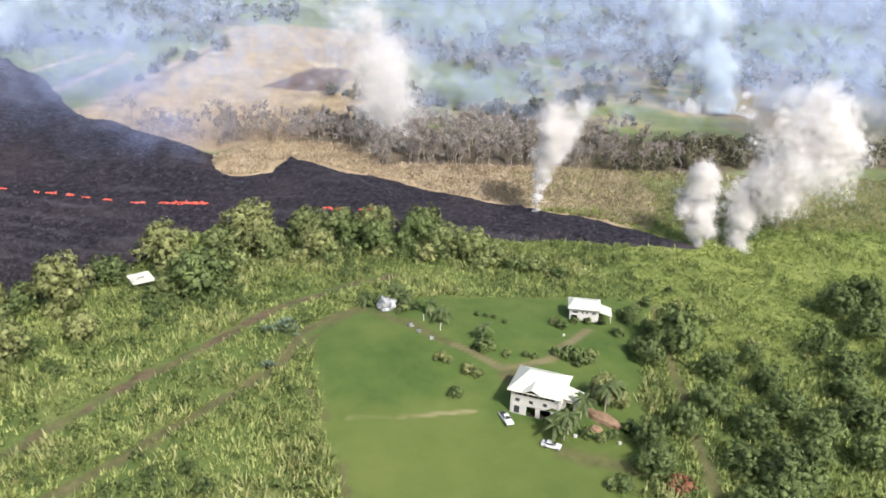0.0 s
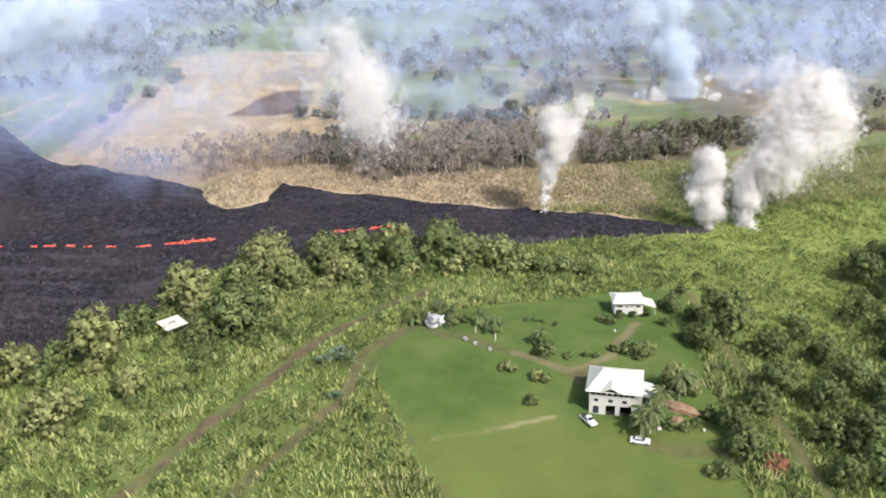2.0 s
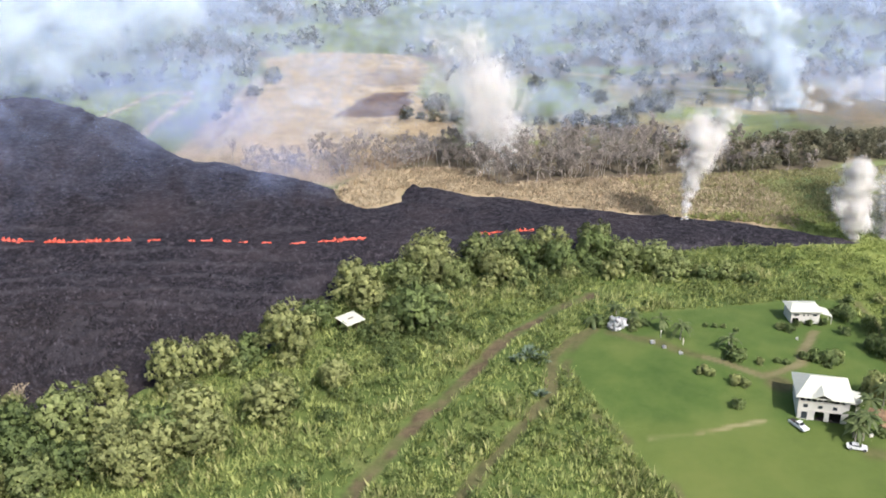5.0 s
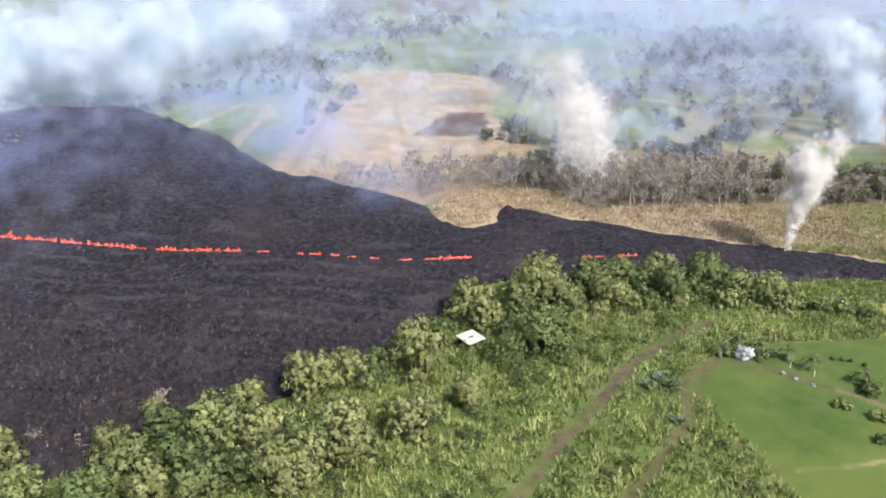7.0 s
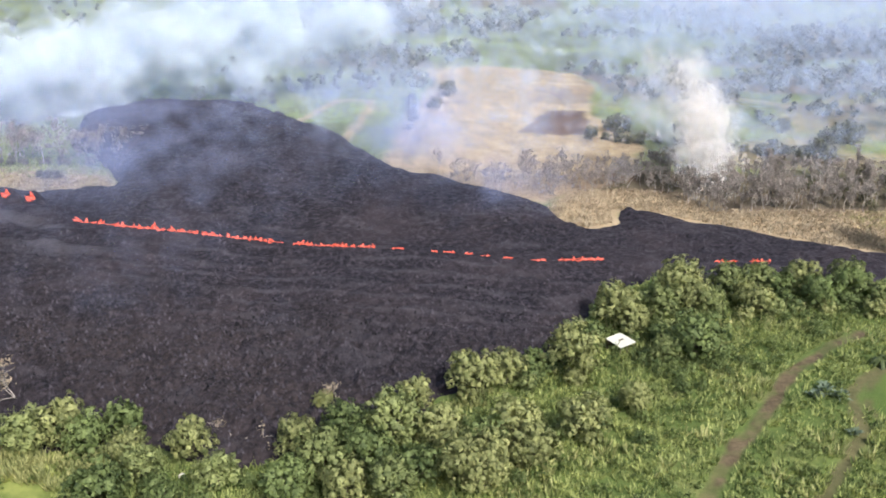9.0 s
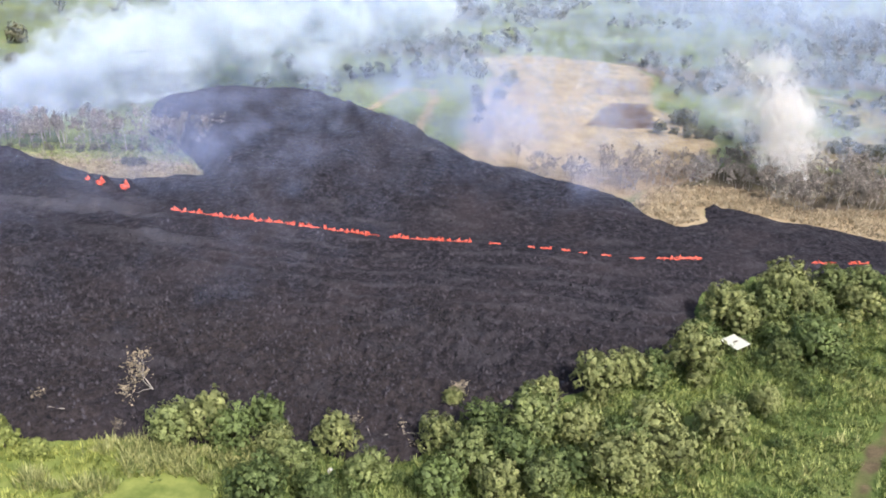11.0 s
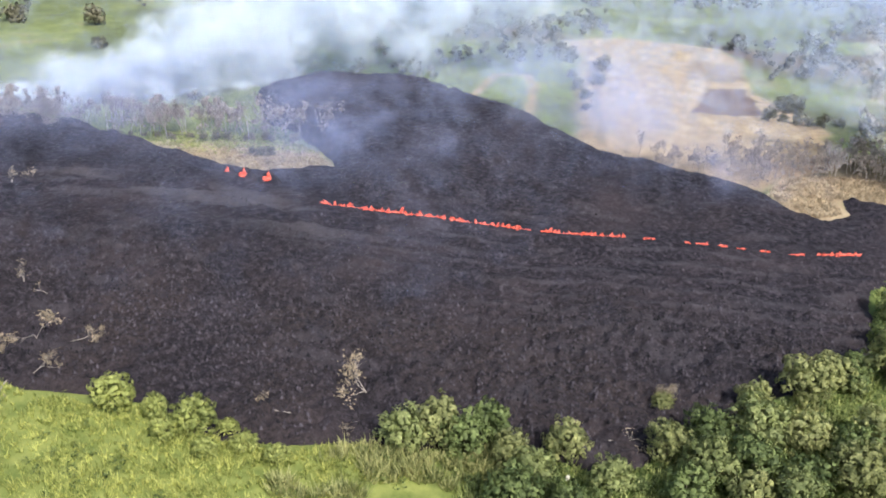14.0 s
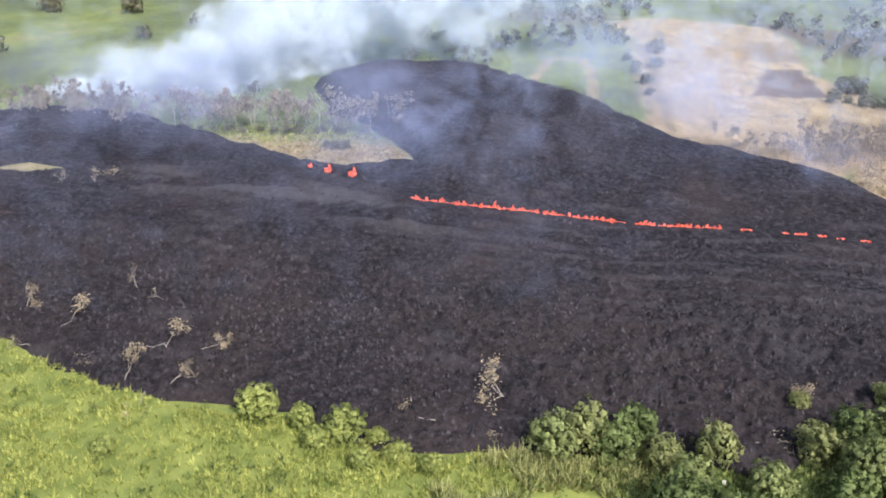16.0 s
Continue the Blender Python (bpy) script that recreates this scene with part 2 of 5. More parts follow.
def ground_colour(nt):
    # kept dark so gaps between tufts look shaded: shade put into the ground colour
    wild = ramp(nt, noise_node(nt, 16, 6, 0.65), [(0.3, (0.075, 0.11, 0.03)), (0.5, (0.13, 0.175, 0.045)), (0.72, (0.22, 0.23, 0.08))])
    wild = mix(nt, maths(nt, "MULTIPLY", ramp(nt, noise_node(nt, 1.3, 3), [(0.4, (0, 0, 0)), (0.75, (1, 1, 1))]), 0.6), wild, (0.05, 0.08, 0.02))
    # far ground dulled towards grey: part of the distance haze is put in
    far = ramp(nt, noise_node(nt, 90, 5, 0.6), [(0.3, (0.09, 0.1, 0.05)), (0.46, (0.15, 0.18, 0.075)), (0.6, (0.23, 0.27, 0.1)), (0.75, (0.3, 0.26, 0.15))])
    far = mix(nt, maths(nt, "MULTIPLY", ramp(nt, noise_node(nt, 7, 5, 0.7), [(0.45, (0, 0, 0)), (0.7, (1, 1, 1))]), 0.5), far, (0.07, 0.1, 0.04))
    wild = mix(nt, field(nt, "bright"), wild, ramp(nt, noise_node(nt, 6, 5, 0.65), [(0.35, (0.15, 0.19, 0.045)), (0.65, (0.3, 0.33, 0.09))]))
    c = mix(nt, field(nt, "far"), wild, far)
    lawn = ramp(nt, noise_node(nt, 22, 4, 0.6), [(0.28, (0.05, 0.095, 0.019)), (0.5, (0.082, 0.13, 0.028)), (0.72, (0.145, 0.175, 0.046))])
    lawn = mix(nt, maths(nt, "MULTIPLY", noise_node(nt, 0.8, 4, 0.7), 0.35), lawn, (0.09, 0.14, 0.03))
    lawn = mix(nt, maths(nt, "MULTIPLY", ramp(nt, noise_node(nt, 5, 5, 0.7), [(0.42, (0, 0, 0)), (0.68, (1, 1, 1))]), 0.35), lawn, (0.13, 0.17, 0.045))
    lawn = mix(nt, maths(nt, "MULTIPLY", field(nt, "yellow_lawn"), 0.35), lawn, (0.19, 0.21, 0.052))
    c = mix(nt, field(nt, "lawn"), c, lawn)
    tan = ramp(nt, noise_node(nt, 12, 6, 0.7), [(0.3, (0.26, 0.19, 0.11)), (0.5, (0.4, 0.305, 0.185)), (0.7, (0.52, 0.415, 0.27))])
    c = mix(nt, field(nt, "tan"), c, tan)
    brown = ramp(nt, noise_node(nt, 9, 5, 0.7), [(0.3, (0.09, 0.06, 0.055)), (0.7, (0.19, 0.13, 0.1))])
    c = mix(nt, field(nt, "brown"), c, brown)
    dirt = ramp(nt, noise_node(nt, 3.5, 5, 0.7), [(0.3, (0.065, 0.048, 0.028)), (0.7, (0.2, 0.15, 0.085))])
    return mix(nt, field(nt, "dirt"), c, dirt)


GROUND = surface("ground_cover", ground_colour, 0.95, lambda nt: noise_node(nt, 0.9, 5, 0.7), 0.7, 0.35)


def lava_colour(nt):
    # strong tone contrast: lit lumps and shaded gaps of the rubble put into colour
    base = ramp(nt, noise_node(nt, 1.9, 8, 0.8), [(0.36, (0.0038, 0.0033, 0.0048)), (0.5, (0.018, 0.0154, 0.0208)), (0.68, (0.1, 0.086, 0.101))])
    rust = ramp(nt, noise_node(nt, 40, 4, 0.6), [(0.45, (0, 0, 0)), (0.7, (1, 1, 1))])
    base = mix(nt, maths(nt, "MULTIPLY", rust, 0.45), base, (0.062, 0.047, 0.05))
    ash = ramp(nt, noise_node(nt, 2.2, 6, 0.7), [(0.6, (0, 0, 0)), (0.75, (1, 1, 1))])
    base = mix(nt, maths(nt, "MULTIPLY", ash, 0.55), base, (0.125, 0.112, 0.13))
    base = mix(nt, field(nt, "rusty"), base, ramp(nt, noise_node(nt, 1.4, 6, 0.75), [(0.38, (0.009, 0.0066, 0.0064)), (0.7, (0.085, 0.065, 0.062))]))
    return mix(nt, field(nt, "smooth"), base, (0.085, 0.077, 0.086))


CRUST = surface("lava_crust", lava_colour, 0.85, lambda nt: noise_node(nt, 1.6, 8, 0.75), 1.0, 0.8)


def glow(name, colour, strength):
    m = bpy.data.materials.new(name)
    m.use_nodes = True
    nt = m.node_tree
    b = nt.nodes["Principled BSDF"]
    b.inputs["Base Color"].default_value = (0.05, 0.02, 0.015, 1)
    heat = ramp(nt, noise_node(nt, 1.4, 4, 0.6), [(0.33, tuple(v * 0.22 for v in colour)), (0.52, colour), (0.72, (colour[0], colour[1] * 2.6, colour[2] * 3.5))])
    nt.links.new(heat, b.inputs["Emission Color"])
    b.inputs["Emission Strength"].default_value = strength
    return m


MOLTEN = glow("molten_lava", (0.88, 0.105, 0.055), 1.45)
LEAF = [surface("leaf_%d" % k, varied(a, b, 2.6, None, 0.35, 0.3, True), 0.6, through_light=0.28) for k, (a, b) in enumerate([
    ((0.09, 0.12, 0.042), (0.43, 0.48, 0.19)), ((0.055, 0.085, 0.03), (0.28, 0.35, 0.125)), ((0.12, 0.14, 0.05), (0.5, 0.52, 0.215))])]
LIME_LEAF = surface("lime_leaf", varied((0.17, 0.21, 0.06), (0.58, 0.62, 0.2), 2.6, None, 0.35, 0.3, True), 0.6, through_light=0.3)
OLIVE_LEAF = surface("olive_leaf", varied((0.07, 0.075, 0.045), (0.3, 0.28, 0.18), 25, 4.0, 0, 0.4), 0.7, through_light=0.2)
# haze of the distance put into the leaf colour: greyer, paler, less contrast
HAZED_LEAF = surface("hazed_leaf", varied((0.095, 0.1, 0.085), (0.25, 0.245, 0.2), 60, 6.0, 0, 0.4), 0.7, through_light=0.25)
DRY_LEAF = surface("dry_leaf", varied((0.13, 0.115, 0.1), (0.42, 0.37, 0.325), 3, 0.8, 0.6, 0.6, True), 0.8, through_light=0.2)
PALE_LEAF = surface("withered_leaf", varied((0.16, 0.135, 0.12), (0.47, 0.41, 0.365), 3, 0.8, 0.6, 0.6, True), 0.8, through_light=0.2)
BARK = surface("bark", varied((0.07, 0.055, 0.04), (0.25, 0.21, 0.17), 0.7, 0.15, 0.4, 0, True), 0.9)
PALE_BARK = surface("pale_bark", varied((0.22, 0.19, 0.16), (0.55, 0.5, 0.44), 0.7, 0.15, 0.4, 0, True), 0.9)
BLADE = surface("grass_blade", varied((0.1, 0.145, 0.04), (0.49, 0.53, 0.19), 11, 2.0, 0, 0.9), 0.6, through_light=0.25)
BRIGHT_BLADE = surface("bright_grass_blade", varied((0.14, 0.18, 0.04), (0.56, 0.57, 0.17), 8, 2.0, 0, 0.8), 0.6, through_light=0.25)
EAST_BLADE = surface("pasture_blade", varied((0.12, 0.17, 0.04), (0.4, 0.45, 0.15), 14, 2.0, 0, 0.6), 0.6, through_light=0.25)
PALE_BLADE = surface("pale_grass_blade", varied((0.16, 0.17, 0.07), (0.52, 0.48, 0.24), 18, 2.0, 0, 0.7), 0.6, through_light=0.25)
CANE = surface("cane_blade", varied((0.12, 0.15, 0.045), (0.56, 0.55, 0.24), 6, 1.5, 0, 0.9), 0.6, through_light=0.25)
STRAW = surface("straw", varied((0.23, 0.18, 0.115), (0.62, 0.52, 0.36), 8, 1.2, 0, 0.6), 0.8, through_light=0.2)
SCRUB = surface("scrub_leaf", varied((0.06, 0.095, 0.03), (0.3, 0.36, 0.12), 14, 2.0, 0, 0.6), 0.6, through_light=0.3)
CLINKER = surface("clinker", varied((0.008, 0.0072, 0.009), (0.082, 0.071, 0.083), 20, 1.0, 0, 1.0), 0.8)


def airy(name, colour, alpha):
    """A veil of drops, thin enough to see through."""
    m = surface(name, colour, 1.0, through_light=0.5)
    nt = m.node_tree
    out = nt.nodes["Material Output"]
    body = out.inputs[0].links[0].from_socket
    clear, mx = nt.nodes.new("ShaderNodeBsdfTransparent"), nt.nodes.new("ShaderNodeMixShader")
    mx.inputs[0].default_value = alpha
    nt.links.new(clear.outputs[0], mx.inputs[1])
    nt.links.new(body, mx.inputs[2])
    nt.links.new(mx.outputs[0], out.inputs[0])
    return m


STEAM = airy("steam", (0.93, 0.91, 0.88), 0.16)
SMOKE = airy("smoke", (0.8, 0.88, 0.95), 0.072)
# see-through flecks for haze, the bluish air light put into their colour
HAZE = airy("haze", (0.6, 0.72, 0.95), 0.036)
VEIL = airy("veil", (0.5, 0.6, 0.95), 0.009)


# ---- builders ----
def mesh_of(name, verts, faces, smooth=False):
    """faces: an array of equal-sided polygons, or several of them."""
    me = bpy.data.meshes.new(name)
    verts = np.asarray(verts, np.float32)
    groups = faces if isinstance(faces, (list, tuple)) else [faces]
    groups = [np.asarray(f, np.int32) for f in groups if len(f)]
    loops = np.concatenate([f.ravel() for f in groups])
    sizes = np.concatenate([np.full(len(f), f.shape[1], np.int32) for f in groups])
    me.vertices.add(len(verts))
    me.vertices.foreach_set("co", verts.ravel())
    me.loops.add(len(loops))
    me.loops.foreach_set("vertex_index", loops)
    me.polygons.add(len(sizes))
    me.polygons.foreach_set("loop_start", np.concatenate([[0], np.cumsum(sizes)[:-1]]).astype(np.int32))
    me.polygons.foreach_set("loop_total", sizes)
    if smooth:
        me.polygons.foreach_set("use_smooth", np.ones(len(sizes), bool))
    me.update(calc_edges=True)
    return me


def lit_by(me, normals):
    """Leaves take the light of the tuft that they belong to."""
    me.normals_split_custom_set_from_vertices(np.asarray(normals, np.float32))
    return me


def piece(name, me, material, parent=None, label=""):
    """One mesh object of one material, under a thing or a part."""
    if not me.materials:
        me.materials.append(material)
    ob = new(name, me)
    ob.parent = parent
    if label:
        ob["label"] = label
    return ob


def grid_sheet(xs, ys):
    nx, ny = len(xs), len(ys)
    gx, gy = np.meshgrid(xs, ys)
    i = np.arange((ny - 1) * nx).reshape(ny - 1, nx)[:, :-1].ravel()
    return gx.ravel(), gy.ravel(), np.stack([i, i + 1, i + nx + 1, i + nx], 1)


def unit(v):
    return v / np.maximum(np.linalg.norm(v, axis=1, keepdims=True), 1e-9)


def leaf_quads(rng, at, out, length, width):
    """A lozenge leaf spray at each place, facing out; length and width per leaf."""
    n = len(at)
    nrm = unit(out + rng.normal(0, 0.4, (n, 3)))
    u = unit(np.cross(nrm, rng.normal(0, 1, (n, 3))))
    u[:, 2] -= 0.35
    u = unit(u)
    v = np.cross(nrm, u)
    L, W = length[:, None] / 2, width[:, None] / 2
    verts = np.stack([at - u * L, at - v * W + nrm * W * 0.25, at + u * L, at + v * W + nrm * W * 0.25], 1).reshape(-1, 3)
    return verts, np.arange(4 * n).reshape(n, 4)


def limb(points, radii, sides=6):
    """A tapered tube along the points."""
    points, verts, faces = [Vector(p) for p in points], [], []
    for k, (p, r) in enumerate(zip(points, radii)):
        d = (points[min(k + 1, len(points) - 1)] - points[max(k - 1, 0)]).normalized()
        a = d.orthogonal().normalized()
        b = d.cross(a)
        verts += [tuple(p + r * (math.cos(2 * math.pi * s / sides) * a + math.sin(2 * math.pi * s / sides) * b)) for s in range(sides)]
    for k in range(len(points) - 1):
        faces += [(k * sides + s, k * sides + (s + 1) % sides, (k + 1) * sides + (s + 1) % sides, (k + 1) * sides + s) for s in range(sides)]
    return verts, faces


def joined(bits):
    verts, faces, base = [], [], 0
    for v, f in bits:
        verts.append(np.asarray(v, float))
        faces.append(np.asarray(f, int) + base)
        base += len(v)
    return np.concatenate(verts), np.concatenate(faces)


def branching(rng, start, way, length, radius, depth, bits, tips, droop=0.0):
    """A limb that forks, down to twigs; tips collects the ends."""
    way = way / np.linalg.norm(way)
    bend = rng.normal(0, 0.12, 3) * length
    mid = start + way * length * 0.5 + bend
    end = start + way * length + bend * 0.4 - np.array([0, 0, droop * length])
    bits.append(limb([tuple(start), tuple(mid), tuple(end)], [radius, radius * 0.78, radius * 0.55], 5 if depth > 1 else 4))
    tips.append(end)
    if depth:
        for k in range(int(rng.integers(2, 4))):
            w = way + rng.normal(0, 0.55, 3)
            branching(rng, mid + (end - mid) * rng.uniform(0.2, 1.0), w, length * rng.uniform(0.55, 0.8), radius * 0.55, depth - 1, bits, tips, droop)


def cube_ball(n=3):
    """Directions on a ball, as a quilt of quads."""
    verts, faces, seen = [], [], {}
    for axis in range(3):
        for sign in (-1, 1):
            ids = {}
            for i in range(n + 1):
                for j in range(n + 1):
                    p = [0.0, 0.0, 0.0]
                    p[axis], p[(axis + 1) % 3], p[(axis + 2) % 3] = sign, 2 * i / n - 1, 2 * j / n - 1
                    key = tuple(round(c, 4) for c in p)
                    if key not in seen:
                        seen[key] = len(verts)
                        verts.append(Vector(p).normalized())
                    ids[i, j] = seen[key]
            for i in range(n):
                for j in range(n):
                    q = (ids[i, j], ids[i + 1, j], ids[i + 1, j + 1], ids[i, j + 1])
                    faces.append(q if sign > 0 else q[::-1])
    return np.array([tuple(v) for v in verts]), np.array(faces)


BALL, BALL_FACES = cube_ball()


def leafy_shape(seed, height, spread, lobes, leaves, leaf, low=0.25, trunk_r=0.22, limbs=True, heart_size=0.0):
    """Trunk and leaf arrays of a broad tree: lobes of foliage, each a heap of small tufts, carried by limbs."""
    rng = np.random.default_rng(seed)
    cents, rads = [], []
    for k in range(lobes):
        a = 2.4 * k + rng.uniform(-0.5, 0.5)
        h = low + (0.8 - low) * ((k + 0.5) / lobes) ** 0.8
        reach = spread * math.sqrt(max(0.02, 1 - ((h - 0.3) / 0.62) ** 2)) * rng.uniform(0.35, 0.72)
        cents.append((math.cos(a) * reach, math.sin(a) * reach, h * height))
        rads.append(spread * rng.uniform(0.36, 0.56))
    cents, rads = np.array(cents), np.array(rads)
    fork = height * rng.uniform(0.15, 0.25)
    bits = [limb([(0, 0, -0.6), (rng.normal(0, 0.1), rng.normal(0, 0.1), fork * 0.5), (0, 0, fork), (rng.normal(0, 0.3), rng.normal(0, 0.3), height * 0.6)],
                 [trunk_r * 1.4, trunk_r, trunk_r * 0.85, trunk_r * 0.25])]
    for c in cents if limbs else []:
        mid = c * 0.5 + np.array([0, 0, fork * 0.55]) + rng.normal(0, 0.15, 3)
        bits.append(limb([(0, 0, fork * rng.uniform(0.75, 1.2)), tuple(mid), tuple(c)], [trunk_r * 0.5, trunk_r * 0.32, trunk_r * 0.1], 5))
    tufts = lobes * 14
    lobe = np.arange(tufts) % lobes
    turn, rise = 2.39996 * (np.arange(tufts) // lobes) + lobe, 1 - 1.75 * (np.arange(tufts) // lobes + 0.5) / 14
    d = unit(np.stack([np.cos(turn) * np.sqrt(1 - rise ** 2), np.sin(turn) * np.sqrt(1 - rise ** 2), rise], 1) + rng.normal(0, 0.18, (tufts, 3)))
    tc = cents[lobe] + d * (rads[lobe] * rng.uniform(0.75, 1.05, tufts))[:, None] * [1, 1, 0.75]
    tr = spread * rng.uniform(0.08, 0.22, tufts)
    which = rng.integers(0, tufts, leaves)
    e = unit(rng.normal(0, 1, (leaves, 3)) + d[which] * 0.9)
    at = tc[which] + e * (tr[which] * rng.uniform(0.5, 1.1, leaves))[:, None]
    at[:, 2] = np.maximum(at[:, 2], 0.1)
    size = leaf * rng.uniform(0.7, 1.4, leaves)
    v, q = leaf_quads(rng, at, unit(e + d[which] * 0.6 + [0, 0, 0.25]), size, size * rng.uniform(0.55, 0.85, leaves))
    heart, light = [], []
    for c, r in zip(cents, rads) if heart_size else []:
        heart.append((c + BALL * [r, r, r * 0.75] * heart_size * rng.uniform(0.8, 1.15, (len(BALL), 1)), BALL_FACES))
        light.append(unit(BALL + [0, 0, 0.25]))
    light.append(np.repeat(unit(e * 0.55 + d[which] + rng.normal(0, 0.12, (leaves, 3)) + [0, 0, 0.25]), 4, 0))
    v, q = joined(heart + [(v, q)])
    v[:, 2] = np.maximum(v[:, 2], 0.05)
    return joined(bits), (v, q, np.concatenate(light))


def bare_shape(seed, height, leaves, leaf, radius=0.2, depth=3, lean=0.06):
    """Trunk and leaf arrays of a scorched tree: forked limbs with a few dry leaves at the twigs."""
    rng = np.random.default_rng(seed)
    bits, tips = [], []
    branching(rng, np.array([0, 0, -0.5]), np.array([rng.normal(0, lean), rng.normal(0, lean), 1.0]), height * 0.5, radius, depth, bits, tips)
    tips = np.array(tips)
    at = tips[rng.integers(len(tips) // 4, len(tips), leaves)] + rng.normal(0, 0.42, (leaves, 3))
    at[:, 2] = np.maximum(at[:, 2], 0.3)
    size = leaf * rng.uniform(0.6, 1.4, leaves)
    v, q = leaf_quads(rng, at, unit(rng.normal(0, 1, (leaves, 3)) + [0, 0, 0.6]), size, size * rng.uniform(0.4, 0.7, leaves))
    return joined(bits), (v, q)


def tree_thing(shape, leaf_mat, bark, label, name="tree", crown="crown", category="tree"):
    t = tagged(new(name), label, category)
    (v, f), (w, q, *nrm) = shape
    piece("trunk", mesh_of("trunk", v, f, True), bark, t)
    me = mesh_of(crown, w, q)
    piece(crown, lit_by(me, nrm[0]) if nrm else me, leaf_mat, t)
    return t


def woods(name, shapes, spots, leaf_mat, bark, label):
    """Trees beyond counting, as one thing of kind stuff."""
    t = tagged(new(name), label, "woods", kind="stuff")
    for kind, part_name, material in ((0, "trunk", bark), (1, "crown", leaf_mat)):
        bits, norms = [], []
        r = np.random.default_rng(12)
        for x, y, s in spots:
            v, f, *nv = shapes[int(r.integers(0, len(shapes)))][kind]
            a, hs = r.uniform(0, 2 * math.pi), s * r.uniform(0.8, 1.25)
            c, d = math.cos(a), math.sin(a)
            bits.append((np.stack([(v[:, 0] * c - v[:, 1] * d) * s + x, (v[:, 0] * d + v[:, 1] * c) * s + y, v[:, 2] * hs + float(ground_z(x, y))], 1), f))
            norms += [np.stack([n[:, 0] * c - n[:, 1] * d, n[:, 0] * d + n[:, 1] * c, n[:, 2]], 1) for n in nv]
        v, f = joined(bits)
        me = mesh_of(part_name, v, f)
        tagged(piece(part_name, lit_by(me, np.concatenate(norms)) if norms else me, material, t), kind="stuff")
    return t


def planted(kinds, spots, rng, group, low=0.8, high=1.2):
    """Copies of the kinds at the spots (x, y, size)."""
    for k, (x, y, s) in enumerate(spots):
        kind = kinds[int(rng.integers(0, len(kinds)))]
        z = float(ground_z(x, y))
        m = pose(x, y, z, rng.normal(0, 3), rng.normal(0, 3), rng.uniform(0, 360)) @ Matrix.Diagonal((s, s, s * rng.uniform(low, high), 1))
        tagged(copy_thing(kind, m), group=group)


def discard(things):
    for t in things:
        for o in (*t.children_recursive, t):
            bpy.data.objects.remove(o)


def blades(name, spots, rng, height, width, per, spread, material, label, bend=0.35, category="grass"):
    """Tufts of upright leaves on the ground, as one thing of kind stuff."""
    n = len(spots)
    x, y = np.repeat(spots[:, 0], per), np.repeat(spots[:, 1], per)
    h = np.repeat(height[0] + (height[1] - height[0]) * rng.uniform(0, 1, n) ** 1.5, per) * rng.uniform(0.6, 1.1, n * per)
    a = rng.uniform(0, 2 * math.pi, n * per)
    x, y = x + np.cos(a) * rng.uniform(0, spread, n * per), y + np.sin(a) * rng.uniform(0, spread, n * per)
    z = ground_z(x, y) - 0.05
    w = width * rng.uniform(0.6, 1.4, n * per)
    a2 = a + math.pi / 2 + rng.normal(0, 0.5, n * per)
    side = np.stack([np.cos(a2) * w, np.sin(a2) * w, 0 * w], 1)
    base = np.stack([x, y, z], 1)
    out = np.stack([np.cos(a), np.sin(a), 0 * a], 1)
    tip = base + out * (h * bend * rng.uniform(0.8, 1.8, n * per))[:, None] + np.stack([0 * h, 0 * h, h * rng.uniform(0.75, 1.0, n * per)], 1)
    verts = np.stack([base - side, base + side, tip], 1).reshape(-1, 3)
    ob = piece(name, mesh_of(name, verts, np.arange(3 * n * per).reshape(-1, 3)), material)
    return tagged(ob, label, category, kind="stuff")


def scatter(rng, box, count, keep):
    """Chance places in the box (x0, y0, x1, y1) that keep(x, y), a density from 0 to 1, lets stand."""
    x, y = rng.uniform(box[0], box[2], count), rng.uniform(box[1], box[3], count)
    ok = rng.uniform(0, 1, count) < keep(x, y)
    return np.stack([x[ok], y[ok]], 1)


def vapour(name, stem, count, size, material, label, seed, lumps=60, ragged=0.55, category="steam"):
    """A drift of fine drops: stem holds (x, y, z, radius, share) from the vent upwards; drops crowd in billows."""
    rng = np.random.default_rng(seed)
    stem = np.array(stem, float)
    s = np.linspace(0, 1, len(stem))
    cum = np.cumsum(stem[:, 4])
    pick = np.interp(rng.uniform(0, cum[-1], lumps), np.concatenate([[0], cum]), np.concatenate([[0], s]))
    line = np.stack([np.interp(pick, s, stem[:, k]) for k in range(4)], 1)
    cent = line[:, :3] + rng.normal(0, 1, (lumps, 3)) * line[:, 3:4] * ragged
    rad = line[:, 3] * rng.uniform(0.4, 0.9, lumps)
    which = rng.choice(lumps, count, p=rad ** 2 / np.sum(rad ** 2))
    at = cent[which] + unit(rng.normal(0, 1, (count, 3))) * (rad[which] * rng.uniform(0, 1, count) ** 0.6 * rng.lognormal(0, 0.22, count))[:, None]
    at[:, 2] = np.maximum(at[:, 2], stem[:, 2].min())
    return drops(name, at, size, rng, material, label, category, unit(at - cent[which]), 0.55 if category == "steam" else 0.35)


